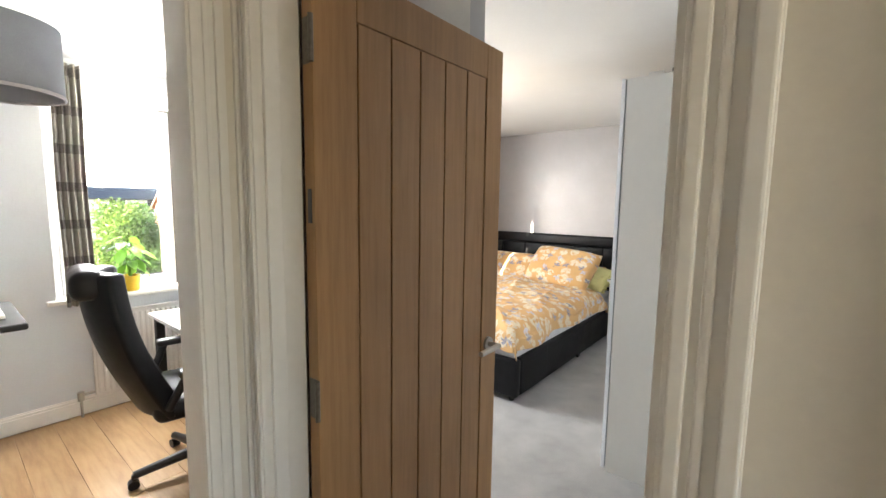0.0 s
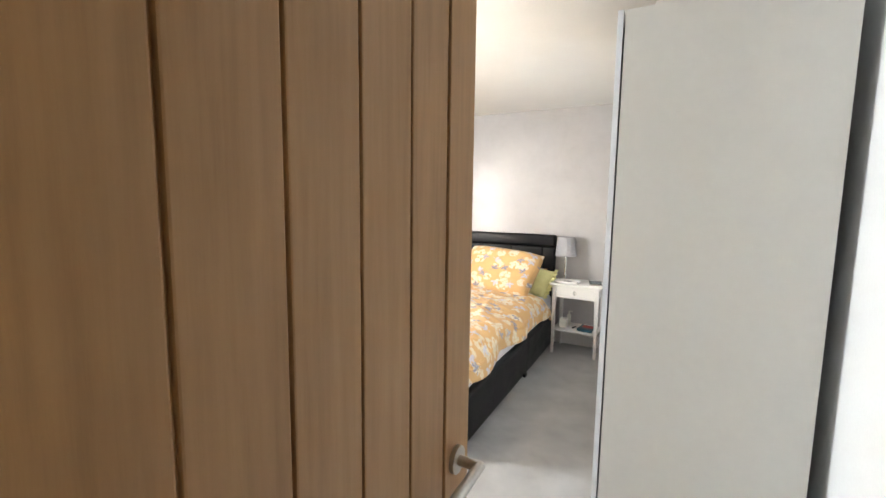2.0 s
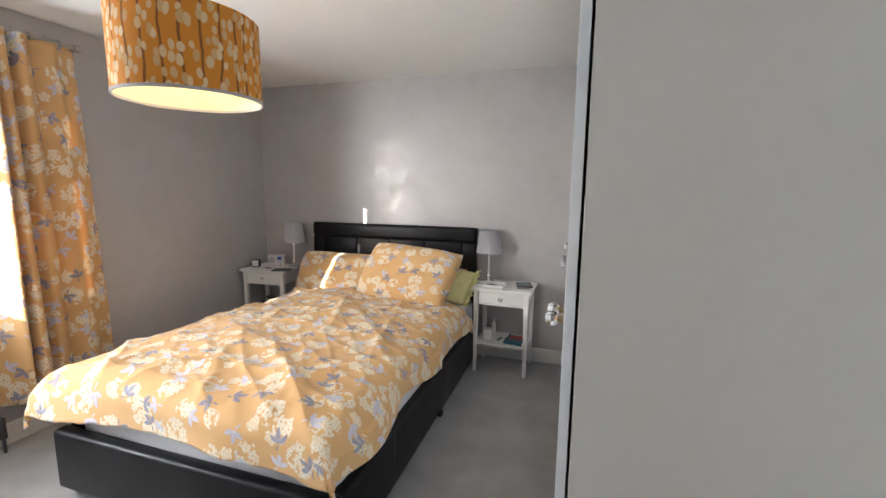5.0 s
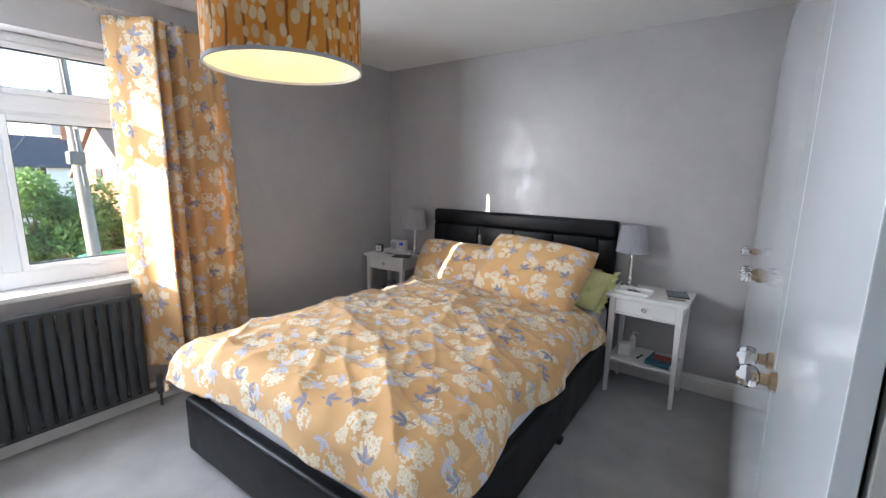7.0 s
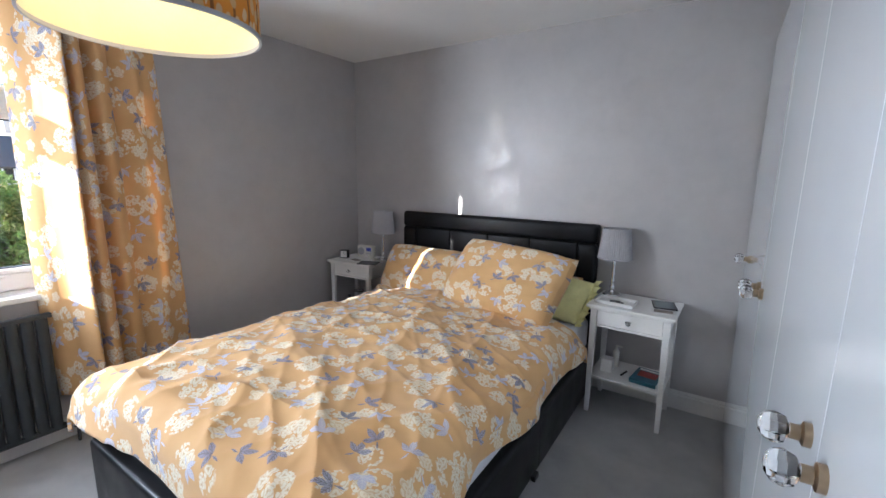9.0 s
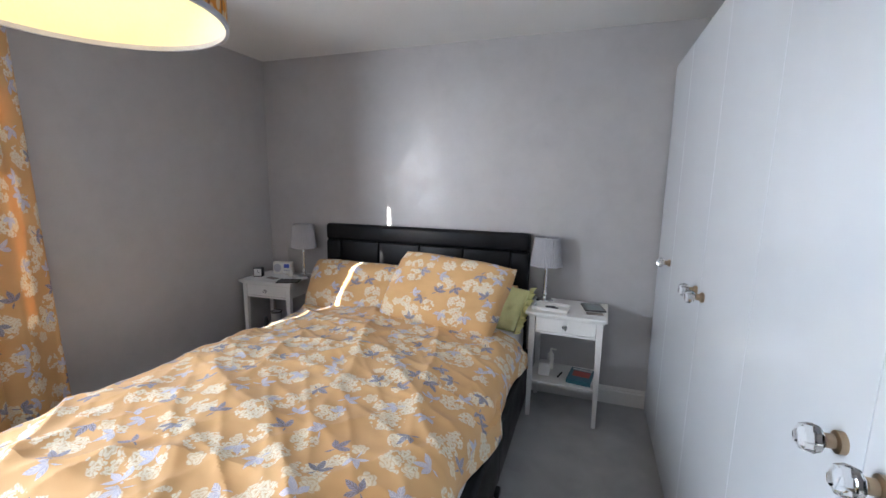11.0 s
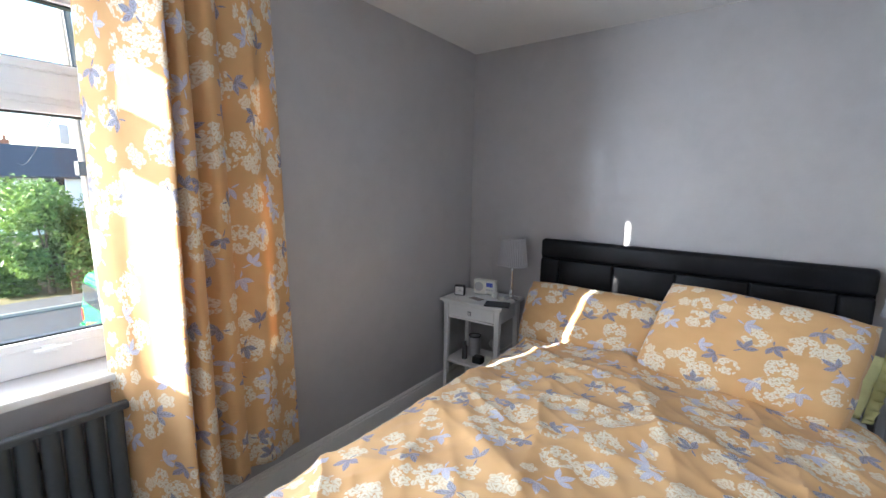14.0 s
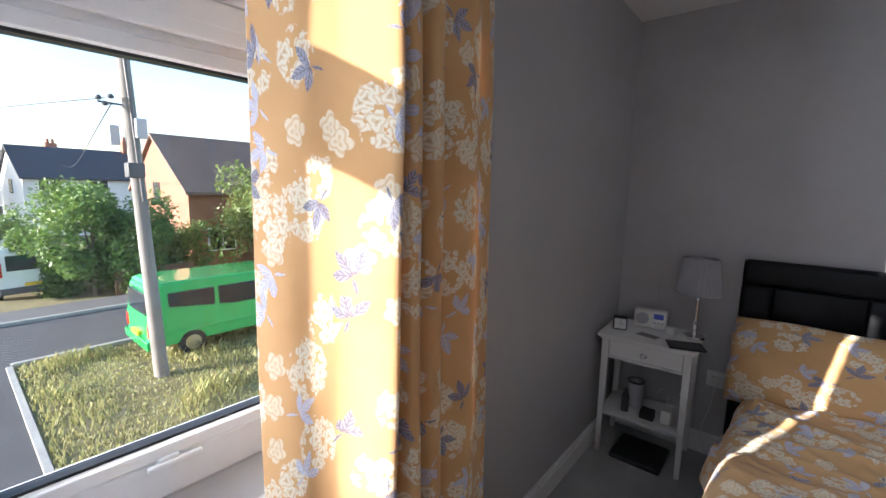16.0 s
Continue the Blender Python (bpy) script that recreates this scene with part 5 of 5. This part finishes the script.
def grass_mesh():
    rnd = random.Random(8)
    verts, faces = [], []
    for _ in range(16000):
        x, y = rnd.uniform(-16.65, -9.5), rnd.uniform(3.15, 12.0)
        tall = 0.06 + 0.34 * max(0, noise.noise((x * 0.7, y * 0.7, 3)) + 0.2) * rnd.random()
        a = rnd.uniform(0, 6.28)
        lx, ly = 0.4 * tall * math.cos(a), 0.4 * tall * math.sin(a)
        wx, wy = -0.012 * math.sin(a), 0.012 * math.cos(a)
        k = len(verts)
        verts += [(x - wx, y - wy, G), (x + wx, y + wy, G), (x + lx * 0.4 + wx, y + ly * 0.4 + wy, G + tall * 0.7), (x + lx, y + ly, G + tall)]
        faces += [(k, k + 1, k + 2, k + 3)]
    me = bpy.data.meshes.new("verge_grass")
    me.from_pydata(verts, [], faces)
    me.materials.append(GRASS)
    tagged(new("verge_grass", me), "long dry green and straw grass on the verge", "grass", "", "stuff")


grass_mesh()
up = thing("utility_pole", (-13.75, 5.3, G), "weathered timber utility pole with boxes and insulators", "utility pole")
part("pole", rod((-13.75, 5.3, G), (-13.72, 5.0, G + 8.6), 0.15, 0.105, 20), POLEWOOD, up)
part("junction_box", box(-13.6, 5.12, 2.35, -13.45, 5.32, 2.75, 0.02), GREYCLOTH, up)
part("junction_box", box(-13.95, 4.75, 2.2, -13.8, 4.92, 2.6, 0.02), GREYCLOTH, up)
part("cable_guard", rod((-13.58, 5.18, G + 4.0), (-13.6, 4.98, G + 8.4), 0.03), DARKGREY, up)
part("bracket", box(-13.85, 4.95, 1.55, -13.55, 5.25, 1.85, 0.02), DARKGREY, up)
for i, (dy, z) in enumerate(((-0.45, 3.05), (-0.35, 2.95), (-0.25, 3.1))):
    part("insulator", lathe([(0.03, 0), (0.06, 0.03), (0.035, 0.09)], 12, (-13.72, 5.05 + dy, z)), DARKGREY, up)
part("arm", rod((-13.72, 5.05, 3.0), (-13.72, 4.58, 3.02), 0.02), DARKGREY, up)
for i, (a, b) in enumerate((((-13.72, 4.7, 3.1), (-60, -10, 4.6)), ((-13.72, 4.8, 3.0), (-48, 9, 2.6)), ((-13.72, 5.0, 5.2), (-14, 60, 5.0)))):
    cable("overhead_wire", [a, tuple((p + q) / 2 - (0.6 if k == 2 else 0) for k, (p, q) in enumerate(zip(a, b))), b], "black overhead wire from the pole", BLACK, 0.012)


def van(name, paint, label, at, turn, tail_high):
    """A boxy van, nose along +y from its rear at the origin."""
    v = thing(name, (0, 0, 0), label, "van")
    w, l, h = 0.93, 4.8, 1.95
    prof = [(0.0, 0.35), (0.0, 0.95), (0.10, h - 0.12), (0.25, h), (3.4, h), (3.7, h - 0.08), (4.35, 1.15), (l, 0.95), (l, 0.35)]
    bm = bmesh.new()
    rings = [[bm.verts.new((s * (w if z < 1.1 else w - 0.10 * (z - 1.1)), y, z)) for y, z in prof] for s in (-1, 1)]
    for i in range(len(prof)):
        j = (i + 1) % len(prof)
        bm.faces.new((rings[0][i], rings[0][j], rings[1][j], rings[1][i]))
    bm.faces.new(rings[0][::-1])
    bm.faces.new(rings[1])
    bmesh.ops.bevel(bm, geom=bm.edges[:], offset=0.05, segments=3, affect="EDGES")
    body = part("body", bm, paint, v)
    for s in (-1, 1):
        for y0, y1 in ((0.45, 1.55), (1.65, 2.7), (2.85, 3.75)):
            part("side_window", box(min(s * 0.85, s * 0.895), y0, 1.12, max(s * 0.85, s * 0.895), y1, 1.68, 0.02), CARGLASS, body)
        z0, z1 = (0.95, 1.45) if tail_high else (0.62, 0.95)
        part("tail_light", box(min(s * 0.80, s * 0.94), -0.015, z0, max(s * 0.80, s * 0.94), 0.06, z1, 0.012), TAILRED, body, "red tail light")
        for y in (0.95, 3.9):
            wh = part("wheel", rod((s * 0.70, y, 0.32), (s * 0.94, y, 0.32), 0.32, seg=28), RUBBER, v, "black tyre")
            part("hub", rod((s * 0.93, y, 0.32), (s * 0.95, y, 0.32), 0.19, seg=20), STEEL, wh, "steel hub")
        part("side_trim", box(min(s * 0.92, s * 0.945), 0.2, 0.62, max(s * 0.92, s * 0.945), 4.5, 0.70, 0.01), paint, body)
    part("rear_window", box(-0.68, 0.0, 1.15, 0.68, 0.07, 1.70, 0.02), CARGLASS, body)
    part("rear_bumper", box(-0.93, -0.08, 0.32, 0.93, 0.05, 0.55, 0.03), paint if not tail_high else DARKGREY, body)
    part("number_plate", box(-0.26, -0.09, 0.58, 0.26, 0.0, 0.69, 0.004), YELLOWPOT, body, "yellow number plate")
    v.matrix_basis = pose(*at, 0, 0, turn)


van("van", CARGREEN, "bright green van parked along the kerb", (-15.55, 5.35, G), 0, False)
van("van", CARWHITE, "white van parked on a drive across the street", (-24.2, 4.35, G), 98, True)


def house(name, x, y, turn, w, d, eaves, ridge, roofmat, label, chimneys, cols=3, wallmat=RENDERED):
    """A house round the origin: gable ends at -w/2 and w/2, front along -y."""
    h = thing(name, (0, 0, 0), label, "house")
    bm = bmesh.new()
    pts = [(-d / 2, 0), (d / 2, 0), (d / 2, eaves), (0, ridge - 0.12), (-d / 2, eaves)]
    rings = [[bm.verts.new((sx, yy, zz)) for yy, zz in pts] for sx in (-w / 2, w / 2)]
    for i in range(5):
        j = (i + 1) % 5
        bm.faces.new((rings[0][i], rings[0][j], rings[1][j], rings[1][i]))
    bm.faces.new(rings[0][::-1])
    bm.faces.new(rings[1])
    part("wall", bm, wallmat, h, smooth=False)
    for s in (-1, 1):
        a, b = Vector((0, s * (d / 2 + 0.3), eaves - 0.2)), Vector((0, 0, ridge))
        bm = bmesh.new()
        q = [bm.verts.new((sx, p.y, p.z + dz)) for sx in (-w / 2 - 0.2, w / 2 + 0.2) for p in (a, b) for dz in (0, 0.16)]
        for f in ((0, 1, 3, 2), (4, 6, 7, 5), (0, 4, 5, 1), (2, 3, 7, 6), (1, 5, 7, 3), (0, 2, 6, 4)):
            bm.faces.new([q[i] for i in f])
        part("roof_slope", bm, roofmat, h, smooth=False)
    for cx in chimneys:
        ch = part("chimney", box(cx - 0.45, -0.35, ridge - 0.6, cx + 0.45, 0.35, ridge + 1.1, 0.02), BRICK, h, "red brick chimney")
        for dx in (-0.2, 0.2):
            part("chimney_pot", lathe([(0.13, 0), (0.11, 0.4)], 12, (cx + dx, 0, ridge + 1.1)), BRICK, ch)
    for z in (0.9, 3.4):
        if z + 1.2 > eaves:
            continue
        for i in range(cols):
            cx = -w / 2 + w * (i + 0.5) / cols
            for s in (-1, 1):
                y0, y1 = sorted((s * d / 2, s * (d / 2 + 0.04)))
                wd = part("window", box(cx - 0.7, y0 - 0.02, z, cx + 0.7, y1, z + 1.2, 0.01), UPVC, h)
                for k in (-1, 1):
                    part("pane", box(cx + k * 0.34 - 0.28, y0 - 0.03, z + 0.08, cx + k * 0.34 + 0.28, y1 + 0.01, z + 1.12), CARGLASS, wd)
    for s in (-1, 1):
        x0, x1 = sorted((s * w / 2, s * (w / 2 + 0.04)))
        part("gable_window", box(x0 - 0.02, -0.5, 3.3, x1, 0.5, 4.4, 0.01), CARGLASS, h)
    h.matrix_basis = pose(x, y, G, 0, 0, turn)


house("house", -50.5, 10.6, 95, 9.0, 7.0, 4.6, 6.9, SLATE, "white rendered house with dark slate roof", (3.4,))
house("house", -60, 7.8, 95, 6.5, 7.0, 4.6, 6.9, SLATE, "white gabled house with dark slate roof", (2.2,))
house("house", -74, 5.6, 95, 8.0, 7.0, 4.6, 6.9, REDTILE, "far white house with brown roof", (3.0,))
house("house", -30.5, 14.8, 90, 9.0, 9.0, 4.0, 6.9, REDTILE, "large brown house with tiled roof and brick chimney", (2.4,), 3, BRICK)
house("house", -52, -4, 90, 10.0, 7.0, 4.6, 7.0, SLATE, "white terraced house with slate roof", (3.0,))
for i in range(9):
    solid("fence_panel", box(-22.62, 6.4 + i * 0.31, G, -22.58, 6.7 + i * 0.31, G + 1.05), WOODFENCE, "brown timber fence board", "fence", "garden fence")


# ---- laminate boards of the office floor ----
floor_office = bpy.data.objects["floor_office"]
board_mesh = bpy.data.meshes.new("plank")
bm = box(-0.6, -0.0945, -0.006, 0.6, 0.0945, 0.004, 0.0015, 1)
bm.to_mesh(board_mesh)
bm.free()
board_mesh.materials.append(LAMINATE)
for row in range(10):
    for k in range(2):
        o = new("plank", board_mesh)
        o.location = (-3.12 + 1.2025 * k + (0.0 if row % 2 else 0.03), -0.62 + 0.1905 * row, -0.012)
        o.parent = floor_office
